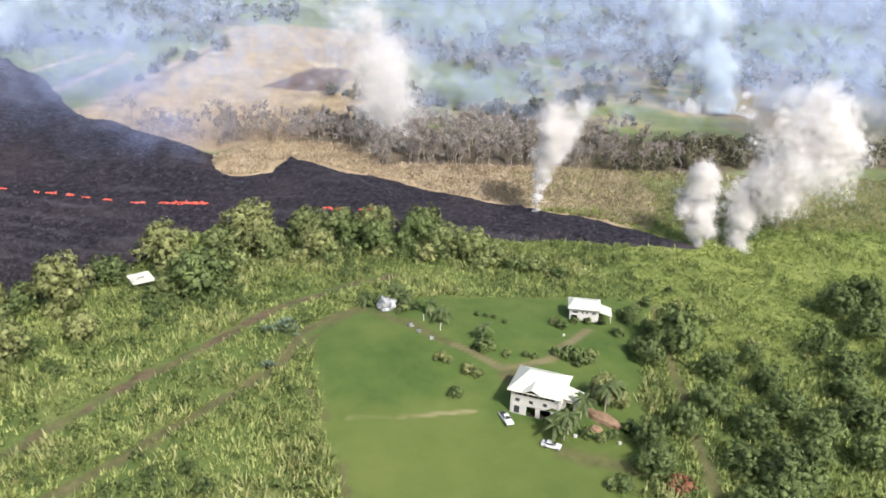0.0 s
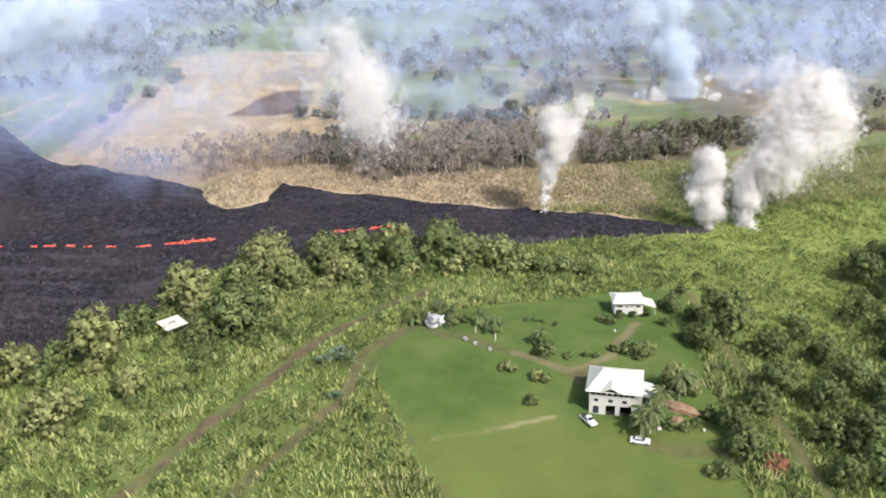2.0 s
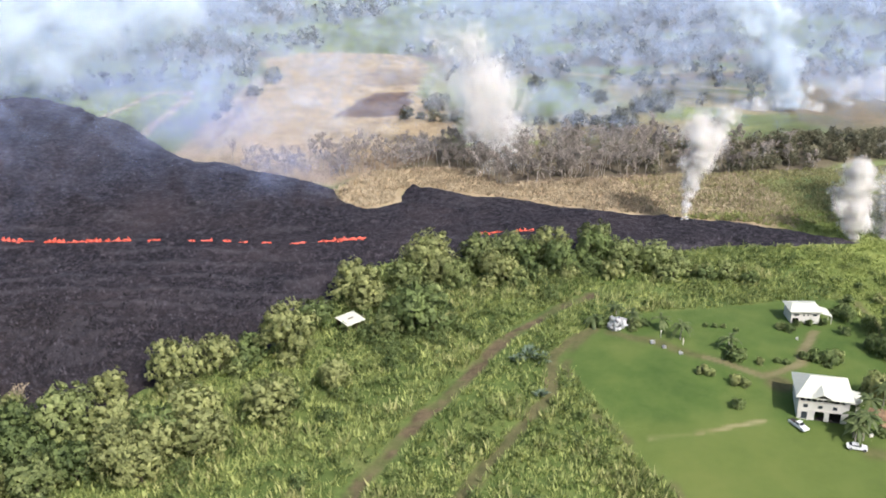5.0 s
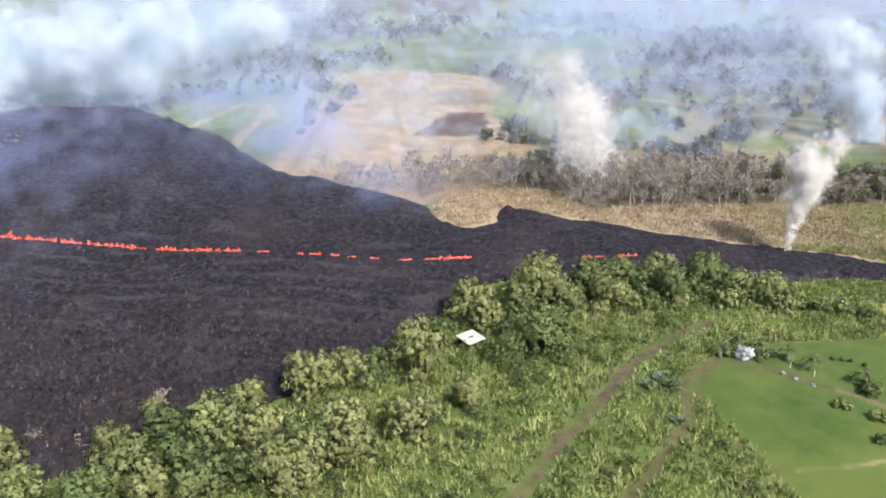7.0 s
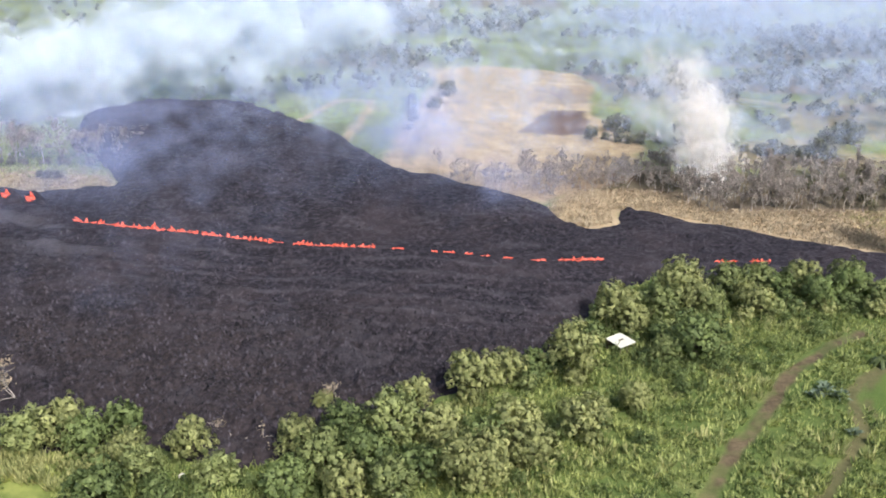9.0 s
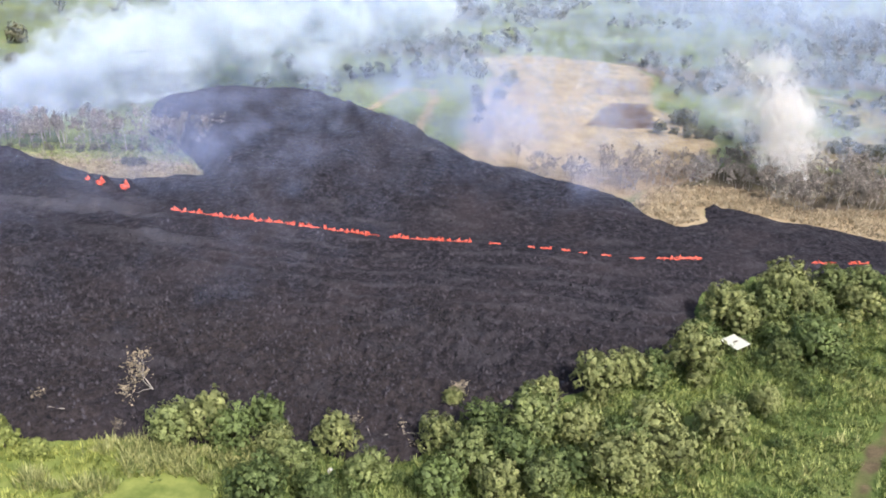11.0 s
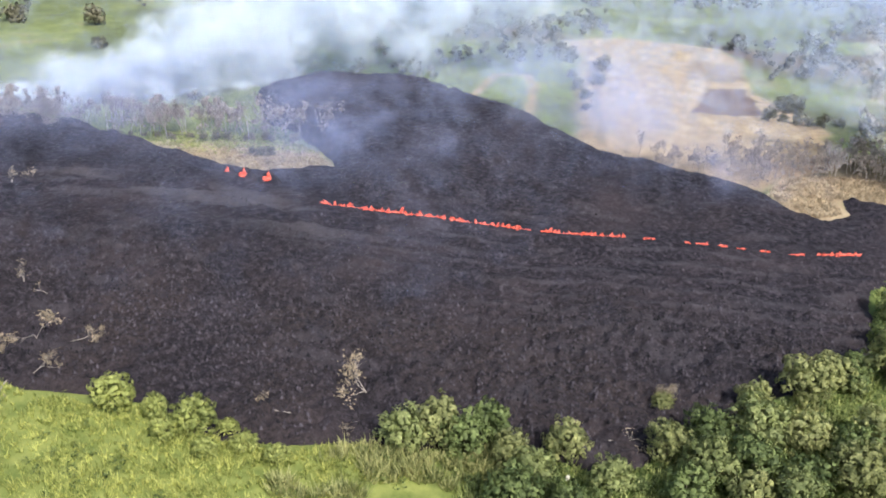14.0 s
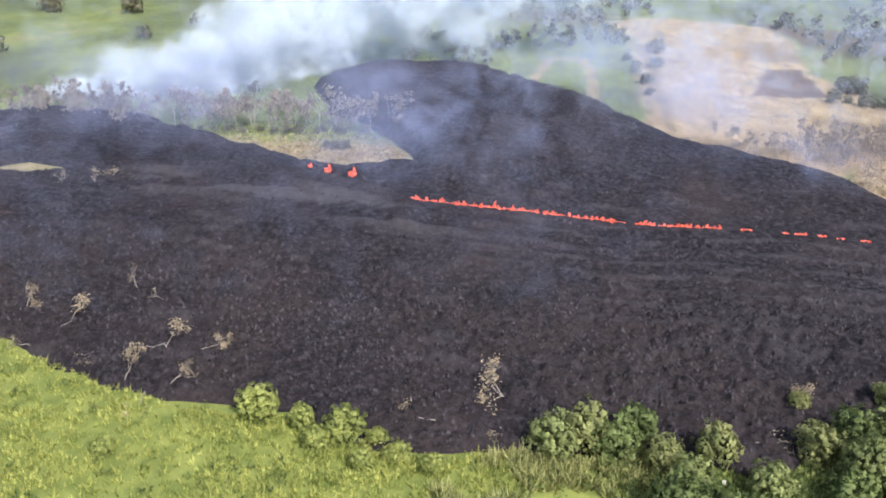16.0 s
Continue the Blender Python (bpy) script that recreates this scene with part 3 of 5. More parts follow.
def drops(name, at, size, rng, material, label, category, out=None, relief=0.8):
    """Flecks of vapour; out gives each the side that it turns to the light."""
    count = len(at)
    out = np.tile(np.array(sd), (count, 1)) if out is None else unit(out * relief + np.array(sd) * 0.75)
    nrm = unit(out + rng.normal(0, 0.6, (count, 3)))
    u = unit(np.cross(nrm, rng.normal(0, 1, (count, 3))))
    v = np.cross(nrm, u)
    s = (size * rng.uniform(0.6, 1.4, count))[:, None]
    verts = np.stack([at + u * s, at - u * 0.5 * s + v * 0.87 * s, at - u * 0.5 * s - v * 0.87 * s], 1).reshape(-1, 3)
    ob = piece(name, lit_by(mesh_of(name, verts, np.arange(3 * count).reshape(-1, 3)), np.repeat(out, 3, 0)), material)
    return tagged(ob, label, category, kind="stuff")


# ---- ground and lava ----
def stretch(a, b, fine, low, high, growth=1.35):
    mid = list(np.arange(a, b + 0.01, fine))
    left, right, g = [], [], fine
    while (left[-1] if left else a) > low:
        g *= growth
        left.append((left[-1] if left else a) - g)
    g = fine
    while (right[-1] if right else b) < high:
        g *= growth
        right.append((right[-1] if right else b) + g)
    return np.array(left[::-1] + mid + right)


xs, ys = stretch(-520, 260, 2.4, -4500, 4500), stretch(86, 640, 2.0, -3000, 4800)
xs = np.concatenate([xs[xs < -112], np.arange(-112, 112, 1.0), xs[xs > 112]])
ys = np.concatenate([ys[ys < 100], np.arange(100, 214, 0.9), ys[ys > 214]])
gx, gy, gf = grid_sheet(xs, ys)
ground = piece("ground", mesh_of("ground", np.stack([gx, gy, ground_z(gx, gy)], 1), gf, True), GROUND)
tagged(ground, "rolling ground of grass, scrub, dry fields and dirt tracks", "ground", kind="structure")


def mark(me, name, values):
    me.attributes.new(name, "FLOAT", "POINT").data.foreach_set("value", np.asarray(values, np.float32))


wx, wy = gx + (fbm(gx, gy, 12, 3, 71) - 0.5) * 8, gy + (fbm(gx, gy, 12, 3, 81) - 0.5) * 8
jx, jy = gx + (fbm(gx, gy, 7, 2, 72) - 0.5) * 2.5, gy + (fbm(gx, gy, 7, 2, 82) - 0.5) * 2.5
mark(ground.data, "far", step(255, 340, gy))
mark(ground.data, "bright", np.maximum(0.85 * step(-195, -222, gx) * step(200, 180, gy), np.maximum(step(-2.5, 1, inside(CLEARING, jx, jy)), 0.8 * step(52, 62, gx) * step(168, 180, gy) * step(272, 250, gy))))
mark(ground.data, "lawn", step(-1.5, 1.5, inside(LAWN, jx, jy)))
# lower lawn, yellower and paler than the upper
mark(ground.data, "yellow_lawn", step(151, 145, gy + 0.12 * jx) * (0.6 + 0.4 * fbm(gx, gy, 12, 3, 73)))
tan = np.maximum(step(-4, 4, inside(TAN_FIELD, wx, wy)), step(-9, -3, inside(TAN_GRASS, wx, wy)))
tan = np.maximum(tan, 0.75 * step(-3, 3, inside(ISLAND, wx, wy)) * step(360, 335, gy))
tan = np.maximum(tan, step(0.38, 0.6, fbm(gx, gy, 45, 4, 91)) * 0.65 * step(370, 400, gy) * step(-20, 20, gx) * step(300, 200, gx) * step(620, 520, gy))
tan = np.maximum(tan, 0.8 * step(3.6, 1.8, along(LOOP, gx, gy)))
tan = np.maximum(tan, 0.7 * step(-2, 2, inside(KIPUKA, gx, gy)))
tan = np.maximum(tan, 0.75 * step(7, 2, along(FAR_ROAD, wx, wy)) * (0.5 + 0.5 * step(0.4, 0.6, fbm(gx, gy, 40, 2, 66))))
tan = np.maximum(tan, 0.7 * step(3.2, 1.5, np.abs(along(HEDGEROW, gx, gy) - 6)))
tan = np.maximum(tan, 0.45 * step(1.5, 0.5, along(DRIVE, jx, jy)))
tan = np.maximum(tan, 0.5 * step(0.9, 0.2, along(TRAIL, gx, gy)) * (0.25 + 0.75 * step(0.4, 0.6, fbm(gx, gy, 4, 2, 77))))
mark(ground.data, "tan", tan)
brown = np.maximum(np.maximum(step(-2, 2, inside(BROWN_FIELD, wx, wy)), 0.45 * step(-5, 5, inside(FALLOW, wx, wy))), np.maximum(0.75 * step(-5, 3, inside(WOODS, wx, wy)) * (0.4 + 0.6 * step(-80, -40, gx)), 0.55 * step(0.42, 0.62, fbm(gx, gy, 55, 3, 95)) * step(340, 380, gy) * step(560, 470, gy) * step(-35, 0, gx)))
# ground browned under the far woods: shade beneath the trees put into the colour
brown = np.maximum(brown, 0.8 * far_dense(gx, gy) * (inside(TAN_FIELD, gx, gy) < -3))
mark(ground.data, "brown", brown)
dirt = np.maximum((0.45 + 0.55 * step(0.4, 0.58, fbm(gx, gy, 6, 3, 71))) * step(2.2, 1.1, along(TRACK, jx, jy)), 0.65 * step(2.1, 0.8, along(TRACK_2, jx, jy)))
dirt = np.maximum(dirt, 0.6 * step(1.8, 0.6, along(LANE, jx, jy)))
dirt = np.maximum(dirt, 0.6 * step(3.0, 1.2, along(DITCH, jx, jy)))
dirt = np.maximum(dirt, 0.45 * step(4.0, 1.5, along(HEDGEROW, jx, jy)))
dirt = np.maximum(dirt, 0.4 * step(1.9, 0.7, along(DRIVE, jx, jy)))
dirt = np.maximum(dirt, 0.6 * step(1.5, 0.4, along(EDGE_PATH, jx, jy)) * step(0.4, 0.55, fbm(gx, gy, 9, 2, 78)))
dirt = np.maximum(dirt, 0.7 * step(4, 2, np.hypot(gx - 19, gy - 160.5)))
dirt = np.maximum(dirt, 0.5 * step(3.1, 1, along([(26.7, 135.7), (31.9, 133.9), (39.2, 132.1)], jx, jy)))
dirt = np.maximum(dirt, 0.55 * step(2.1, 0.8, along([(-13, 186.8), (-4, 180.3), (2, 174.6), (8, 170.2)], jx, jy)))
mark(ground.data, "dirt", dirt)

lx, ly, lf = grid_sheet(np.arange(-560, 92, 0.9), np.arange(140, 470, 0.9))
ld = lava_depth(lx, ly)
use = ld > -1.5
lf = lf[use[lf].all(1)]
keep = np.unique(lf)
index = np.full(len(lx), -1)
index[keep] = np.arange(len(keep))
lx, ly, ld, lf = lx[keep], ly[keep], ld[keep], index[lf]
lz = np.where(ld > 0, lava_z(lx, ly, ld), ground_z(lx, ly) - 0.4)
lava = piece("lava_field", mesh_of("lava_field", np.stack([lx, ly, lz], 1), lf), CRUST)
tagged(lava, "broad black crust of rough clinkery lava, banked high behind a fissure", "lava", kind="structure")
back = ly - np.interp(lx, fx, fy)
ash = 0.75 * step(0.48, 0.6, fbm(lx * 0.16, ly, 5, 4, 99)) * step(-3, -9, back) * step(-40, -16, back) * step(-380, -330, lx) * step(-215, -260, lx)
swirl = back + 14 * (fbm(lx, ly, 45, 2, 44) - 0.5)
ash = np.maximum(ash, 0.42 * step(0.5, 1.0, np.sin(swirl * 0.7)) * step(-80, -45, back) * step(-1, -5, back) * step(-260, -200, lx) * step(0.35, 0.6, fbm(lx, ly, 16, 2, 98)))
ash = np.maximum(ash, 0.3 * step(0.62, 0.76, fbm(lx * 0.45, ly, 6, 5, 97)))
mark(lava.data, "smooth", ash)
mark(lava.data, "rusty", 0.6 * step(252, 200, ly + 0.12 * (lx + 200)) * (0.4 + 0.6 * step(0.4, 0.6, fbm(lx, ly, 22, 4, 96))))

# ---- trees ----
rng = np.random.default_rng(4)
leafy = [leafy_shape(100 + k, 9.6, 5.4, 11 + k % 4, 4600, 0.54, 0.12 + 0.04 * (k % 3), heart_size=0.3) for k in range(9)]
GREEN = ["olive-green leafy tree with a lumpy rounded crown", "dark green leafy tree with a dense rounded crown", "pale yellow-green tree with a broad rounded crown"]
near_kinds = [tree_thing(sh, LEAF[k % 3], BARK, GREEN[k % 3]) for k, sh in enumerate(leafy)]
EDGE = [(-212.2, 151.8, 1.0), (-205, 154.7, 1.12), (-198.4, 152.5, 1.0), (-193.6, 158.6, 0.9), (-189, 148.9, 0.86), (-188.8, 135, 1.11), (-184.8, 144, 0.84), (-176.6, 153.1, 0.92), (-168.4, 143, 0.82), (-177.7, 134.6, 0.8),
        (-154.8, 156.2, 0.98), (-144.8, 161.5, 1.01), (-147.7, 147.2, 1.05), (-153.5, 139.1, 1.01), (-134.9, 161.5, 1.24), (-139.4, 149.8, 1.07), (-133.5, 138.8, 1.02), (-123.8, 160.4, 1.01), (-114.9, 155.3, 1.0), (-128.2, 145.4, 0.95),
        (-100.8, 194.1, 0.79), (-85.9, 210.7, 0.99), (-92.2, 163.9, 1.1), (-58, 200.1, 1.5), (-66.5, 199.2, 0.79), (-50.5, 233.8, 1.06), (-37.6, 244.6, 1.22), (-16.4, 241.9, 1.2), (-35.2, 234.7, 0.85),
        (-22.9, 240.1, 1.1), (-15.4, 231.6, 1.0), (-4.7, 236.8, 1.02), (4.4, 231.5, 1.05), (12.2, 228.7, 0.93), (18.3, 226.7, 0.72), (-61.1, 231.2, 1.1), (-46.6, 231.4, 0.85), (-31.9, 230.8, 0.85), (-113.8, 148.9, 0.93), (-2.4, 243, 1.1), (-27, 246, 1.15)]
PALE_EDGE = [(-152.1, 175.9, 0.53), (-130.6, 176.9, 0.84), (-116.5, 183, 1.2), (-108.2, 189.9, 1.0), (-92, 194.2, 1.4), (-75.6, 224.3, 1.45), (-72.1, 220.1, 1.04), (-55.1, 239.9, 1.5), (-120.3, 145.5, 1.1), (-107.9, 160.7, 1.2), (-105, 152.1, 1.05),
             (-115.1, 142.6, 0.9), (-142.4, 138.8, 0.9), (-79, 174.5, 0.75)]
LIME_EDGE = [(-274.8, 153.5, 0.85), (-265.3, 152.3, 0.56), (-260.9, 145.6, 0.65), (-255.6, 148.3, 0.87), (-251.1, 141.3, 0.47), (-248.9, 149.8, 0.43), (-244.2, 144.4, 0.53), (-236.9, 142.8, 0.47), (-302.7, 138.8, 0.5)]
lime_kinds = [tree_thing(sh, LIME_LEAF, BARK, "bright yellow-green tree with a rounded crown") for sh in leafy[:4]]
planted(near_kinds, EDGE, rng, "trees along the lava edge", 0.85, 1.15)
planted(near_kinds[2::3], PALE_EDGE, rng, "trees along the lava edge", 0.9, 1.15)
low_shapes = [leafy_shape(180 + k, 9.6, 5.6, 7, 1500, 0.85, 0.08, 0.2, heart_size=0.4) for k in range(6)]
low_kinds = [tree_thing(sh, LEAF[k % 3], BARK, GREEN[k % 3]) for k, sh in enumerate(low_shapes)]
THICKET = [(-103, 186), (-95, 190), (-80, 206), (-70, 208), (-62, 216), (-56, 224), (-46, 226), (-38, 229), (-28, 228), (-20, 228), (-10, 229), (-2, 228), (6, 227), (14, 224), (24, 223), (32, 221)]
undergrowth = [(x + rng.normal(0, 3), y + rng.normal(0, 3), rng.uniform(0.4, 0.75)) for x, y in THICKET for k in range(2)]
undergrowth = [(x, y, s) for x, y, s in undergrowth if math.hypot(x + 76, y - 205) > 11]
planted(low_kinds, undergrowth, rng, "low trees under the ridge", 0.7, 1.0)
planted(lime_kinds, LIME_EDGE, rng, "trees along the lava edge", 0.85, 1.1)

shrub_shapes = [leafy_shape(160 + k, 9.6, 6.2, 7, 900, 0.95, 0.08, 0.2, False) for k in range(4)]
spots = scatter(rng, (-200, 98, 40, 230), 1520, lambda x, y: (inside(LAWN, x, y) < -4) * (inside(LAVA, x, y) < -6) * (along(TRACK, x, y) > 5) * (along(TRACK_2, x, y) > 4) * (along(LANE, x, y) > 4) * step(0.55, 0.64, fbm(x, y, 21, 3, 83)))
woods("field_shrubs", shrub_shapes, [(x, y, rng.uniform(0.16, 0.4)) for x, y in spots[:230]], LEAF[1], BARK, "dark green leafy shrubs in loose clumps among the wild grass")

YARD_EAST = [(57.6, 177.7, 1.2), (50.5, 170.9, 0.7), (64.6, 166.3, 0.83), (58.8, 151.7, 0.89), (51.3, 143.9, 0.74), (43.5, 139, 0.7), (43.2, 131.4, 0.84), (36.1, 126.4, 0.43), (65.9, 145, 0.82), (74.8, 150.4, 0.86), (79.7, 143.8, 0.9),
             (60.3, 133.6, 0.83), (65.2, 130.4, 0.93), (73.8, 133.7, 0.86), (74.2, 161.3, 0.71), (74.8, 173.4, 0.56), (107.2, 202.7, 1.15), (114.9, 205.1, 1.15), (95.2, 170.7, 0.9), (63.1, 120.6, 0.89), (57.2, 121, 0.68), (88.7, 147.8, 1.0),
             (85.4, 135.4, 0.85), (110, 189.8, 1.05), (69.1, 126.5, 0.79), (50.3, 190, 0.44), (48.5, 174.6, 0.45), (53.5, 186, 0.4), (92, 160, 0.8), (100, 152, 0.9)]
right = scatter(rng, (57, 98, 190, 238), 620, lambda x, y: (step(0.34, 0.46, fbm(x, y, 24, 2, 7)) * step(200, 165, y - 0.12 * x) + 0.04) * (along(LANE, x, y) > 5) * 0.6)
east = [(x, y, 0.2 + 0.5 * rng.uniform(0, 1) ** 2) for x, y in right]
dark_kinds = [tree_thing(sh, LEAF[1], BARK, GREEN[1]) for sh in leafy[:4]]
planted(near_kinds[2::3], [(37, 153.5, 0.6), (40.5, 152, 0.4)], rng, "trees east of the houses")
planted(dark_kinds, [(x, y, s * 0.88) for x, y, s in YARD_EAST], rng, "trees east of the houses")
planted(low_kinds, [(x, y, s * 0.8) for x, y, s in east if x < 90][:26], rng, "trees east of the houses")
woods("eastern_woods", [leafy_shape(140 + k, 9.6, 5.4, 7, 800, 0.8, 0.12, 0.22, False) for k in range(4)], [(x, y, s * 1.1) for x, y, s in east if x >= 90][:80], LEAF[1], BARK, "dark green woods on the slope east of the houses")

scorched = [bare_shape(200 + k, 11.5, 240, 0.85, 0.18, 2 + k % 2) for k in range(6)]
wood = scatter(rng, (-155, 310, 212, 402), 2300, lambda x, y: 0.7 * step(-1, 3, inside(WOODS, x, y)) * (0.65 + 0.35 * step(-90, -45, x)))
front = (wood[:, 1] < np.interp(wood[:, 0], [-130, -34, 9, 95, 200], [353, 347, 327, 326, 345])) & (wood[:, 0] < 110)
dead_kinds = [tree_thing(sh, DRY_LEAF, PALE_BARK, "scorched brown tree with bare forked limbs") for sh in scorched]
bleached = wood[:, 0] + rng.normal(0, 14, len(wood)) < -52
front &= ~bleached
olive = ~front & (wood[:, 0] + rng.normal(0, 25, len(wood)) > 70)
front &= wood[:, 0] < 80
woods("olive_woods", [leafy_shape(420 + k, 8.5, 4.6, 6, 420, 0.95, 0.1, 0.2, False) for k in range(4)], [(x, y, rng.uniform(0.45, 0.85)) for x, y in wood[olive][:170]], OLIVE_LEAF, BARK, "dull olive and grey-brown woods with rounded crowns")
woods("scorched_woods", scorched, [(x, y, rng.uniform(0.6, 1.0)) for x, y in wood[~front & ~olive & ~bleached]], DRY_LEAF, PALE_BARK, "scorched grey-brown woods with bare crowns")

planted(dead_kinds, [(x, y, rng.uniform(0.7, 1.1)) for x, y in wood[front][:60]], rng, "front row of the scorched woods")

pale = [bare_shape(300 + k, 15.0, 300, 0.75, 0.2, 3, 0.04) for k in range(4)]
ghost_kinds = [tree_thing(sh, PALE_LEAF, PALE_BARK, "pale leafless tree scorched by the lava") for sh in pale]
ghost = scatter(rng, (-440, 342, -262, 392), 520, lambda x, y: 0.5 * step(-6, 0, y - (352 + 0.00045 * (x + 300) ** 2)) * step(26, 14, y - (352 + 0.00045 * (x + 300) ** 2)))
planted(ghost_kinds, [(x, y, rng.uniform(0.7, 1.1)) for x, y in ghost], rng, "pale trees in smoke")
woods("bleached_woods", [bare_shape(320 + k, 14.0, 300, 0.85, 0.2, 2 + k % 2, 0.04) for k in range(4)], [(x, y, rng.uniform(0.5, 0.8)) for x, y in wood[bleached]], PALE_LEAF, PALE_BARK, "bleached leafless woods beside the dry field")

far_shapes = [leafy_shape(400 + k, 10, 4.4, 3, 84, 1.9, 0.1, 0.2, False) for k in range(4)]


def far_cover(x, y):
    clear = (inside(TAN_FIELD, x, y) < -5) & (along(LOOP, x, y) > 28) & (inside(LAVA, x, y) < -22) & (inside(ISLAND, x, y) < -30)
    dense = far_dense(x, y) + 0.5 * step(0.57, 0.62, fbm(x, y, 60, 3, 19)) * (1 - 0.85 * step(-30, 10, x) * step(500, 470, y))
    return clear * dense * (0.3 + 0.7 * step(-330, -240, x))


far = scatter(rng, (-640, 385, 620, 1050), 9000, far_cover)
far = [(x, y, rng.uniform(0.55, 1.15)) for x, y in far]
woods("distant_woods", far_shapes, far[:2300], HAZED_LEAF, BARK, "distant woods with leaves greyed and paled to look hazy")
HEDGE = [(-52 + 6.5 * k + rng.normal(0, 1.5), 438 - 2.0 * k + rng.normal(0, 3), rng.uniform(0.4, 0.8)) for k in range(16)]
LONE = [(-545.6, 627.2, 1.4), (-538.6, 623.2, 1.1), (-480.9, 619.2, 1.4), (-443, 537.6, 0.9), (-128, 517.4, 1.0), (-146, 446, 0.7), (-148, 467.7, 0.6), (-149, 492.6, 0.6), (-147, 426.5, 0.5), (-40, 459.8, 0.8), (-36, 470.5, 0.7), (76.9, 436.9, 1.1), (83.4, 440.4, 1.0), (70.5, 439.2, 0.9), (53.5, 461.5, 0.9), (66.2, 433.4, 0.8), (-291.4, 332.8, 0.34), (-287.5, 331.7, 0.42), (-283.6, 331.7, 0.36)]
LONE += [(26, 500, 1.0), (47, 396, 1.1), (52, 397, 0.9), (41, 397, 0.9), (-22.5, 395, 0.8), (-34, 456, 0.9), (-135, 479, 0.8)]
LONE += [(-385 + 5.2 * k + rng.normal(0, 1.5), 350 + 0.00045 * (-85 + 5.2 * k) ** 2 + rng.normal(0, 1.0), rng.uniform(0.2, 0.42)) for k in range(21)]
# olive leaves instead of green: haze before these trees is put into the colour
far_kinds = [tree_thing(sh, OLIVE_LEAF, BARK, "far tree with leaves dulled to look hazy") for sh in low_shapes[:4]]
planted(far_kinds, HEDGE + LONE, rng, "trees between the far fields")
discard(far_kinds + low_kinds + lime_kinds + near_kinds + dark_kinds + dead_kinds + ghost_kinds)


# ---- tall grass and scrub ----
def wild_cover(x, y):
    open_ground = (inside(LAWN, x, y) < -1) & (inside(CLEARING, x, y) < -0.5) & (along(TRACK, x, y) > 2.4) & (along(TRACK_2, x, y) > 1.3) & (along(LANE, x, y) > 1.4) & (inside(LAVA, x, y) < -0.6)
    return open_ground * (0.45 + 0.55 * step(0.35, 0.6, fbm(x, y, 9, 2, 27)))


spots = scatter(rng, (-390, 98, 190, 276), 124000, wild_cover)
west = spots[:, 0] < -205 + rng.normal(0, 8, len(spots))
east_side = (spots[:, 0] > 56 + rng.normal(0, 5, len(spots))) & (spots[:, 1] > 172 + rng.normal(0, 6, len(spots))) & (fbm(spots[:, 0], spots[:, 1], 25, 3, 33) > 0.3)
west &= ~east_side
blades("short_grass", spots[east_side], rng, (0.4, 1.3), 0.2, 6, 0.8, EAST_BLADE, "smooth bright green pasture on the eastern slope")
blades("tall_grass", spots[west], rng, (0.7, 2.2), 0.15, 7, 0.7, BRIGHT_BLADE, "bright yellow-green cane grass growing wild on open slopes")
spots = spots[~west & ~east_side]
pale_spots = scatter(rng, (20, 264, 205, 326), 15000, lambda x, y: (inside(LAVA, x, y) < -1.5) * step(20, 60, x) * 0.8)
blades("tall_grass", pale_spots, rng, (0.6, 1.8), 0.17, 6, 0.7, PALE_BLADE, "pale olive grass along the lava tongue")
blades("tall_grass", spots, rng, (0.7, 2.4), 0.2, 6, 0.8, BLADE, "tall yellow-green grass growing wild around the fields")
spots = scatter(rng, (-95, 264, 112, 360), 26000, lambda x, y: step(-7, -4, inside(TAN_GRASS, x, y)) * (inside(LAVA, x, y) < -1) * 0.85)
blades("dry_grass", spots, rng, (0.6, 2.0), 0.24, 4, 0.9, STRAW, "dry straw-coloured cane grass along the lava tongue")

spots = scatter(rng, (-365, 300, -245, 366), 9000, lambda x, y: step(-1, 1, inside(ISLAND, x, y)) * (inside(LAVA, x, y) < -1) * 0.7)
low = spots[:, 1] < 338 + rng.normal(0, 4, len(spots))
blades("dry_grass", spots[low], rng, (0.4, 1.4), 0.25, 4, 0.9, STRAW, "dry tan grass on an island spared by the lava")
blades("tall_grass", spots[~low], rng, (0.5, 1.6), 0.22, 5, 0.9, BLADE, "green grass on an island spared by the lava")
cane = scatter(rng, (-236, 128, -192, 154), 2600, lambda x, y: (inside(CLEARING, x, y) < 0) * (inside(LAVA, x, y) < -0.5) * step(0.45, 0.6, fbm(x, y, 7, 2, 88)) * step(0, 5, y - 131 - 4 * step(-215, -205, x)))
blades("cane_grass", cane, rng, (1.6, 4.2), 0.2, 8, 0.9, CANE, "tall yellowish cane clump beside the lava edge")
cane = scatter(rng, (-200, 98, 60, 235), 9000, lambda x, y: (inside(LAWN, x, y) < -1) * (inside(LAVA, x, y) < -3) * (along(TRACK, x, y) > 2) * (along(TRACK_2, x, y) > 1.4) * (along(LANE, x, y) > 2) * step(0.56, 0.64, fbm(x, y, 13, 3, 85)))
blades("cane_grass", cane, rng, (1.4, 3.4), 0.26, 8, 1.1, CANE, "tall straw-tipped cane patches standing in the wild field")
scrub_shapes = [leafy_shape(500 + k, 2.3, 1.5, 3, 46, 0.5, 0.05, 0.05)[1] for k in range(6)]
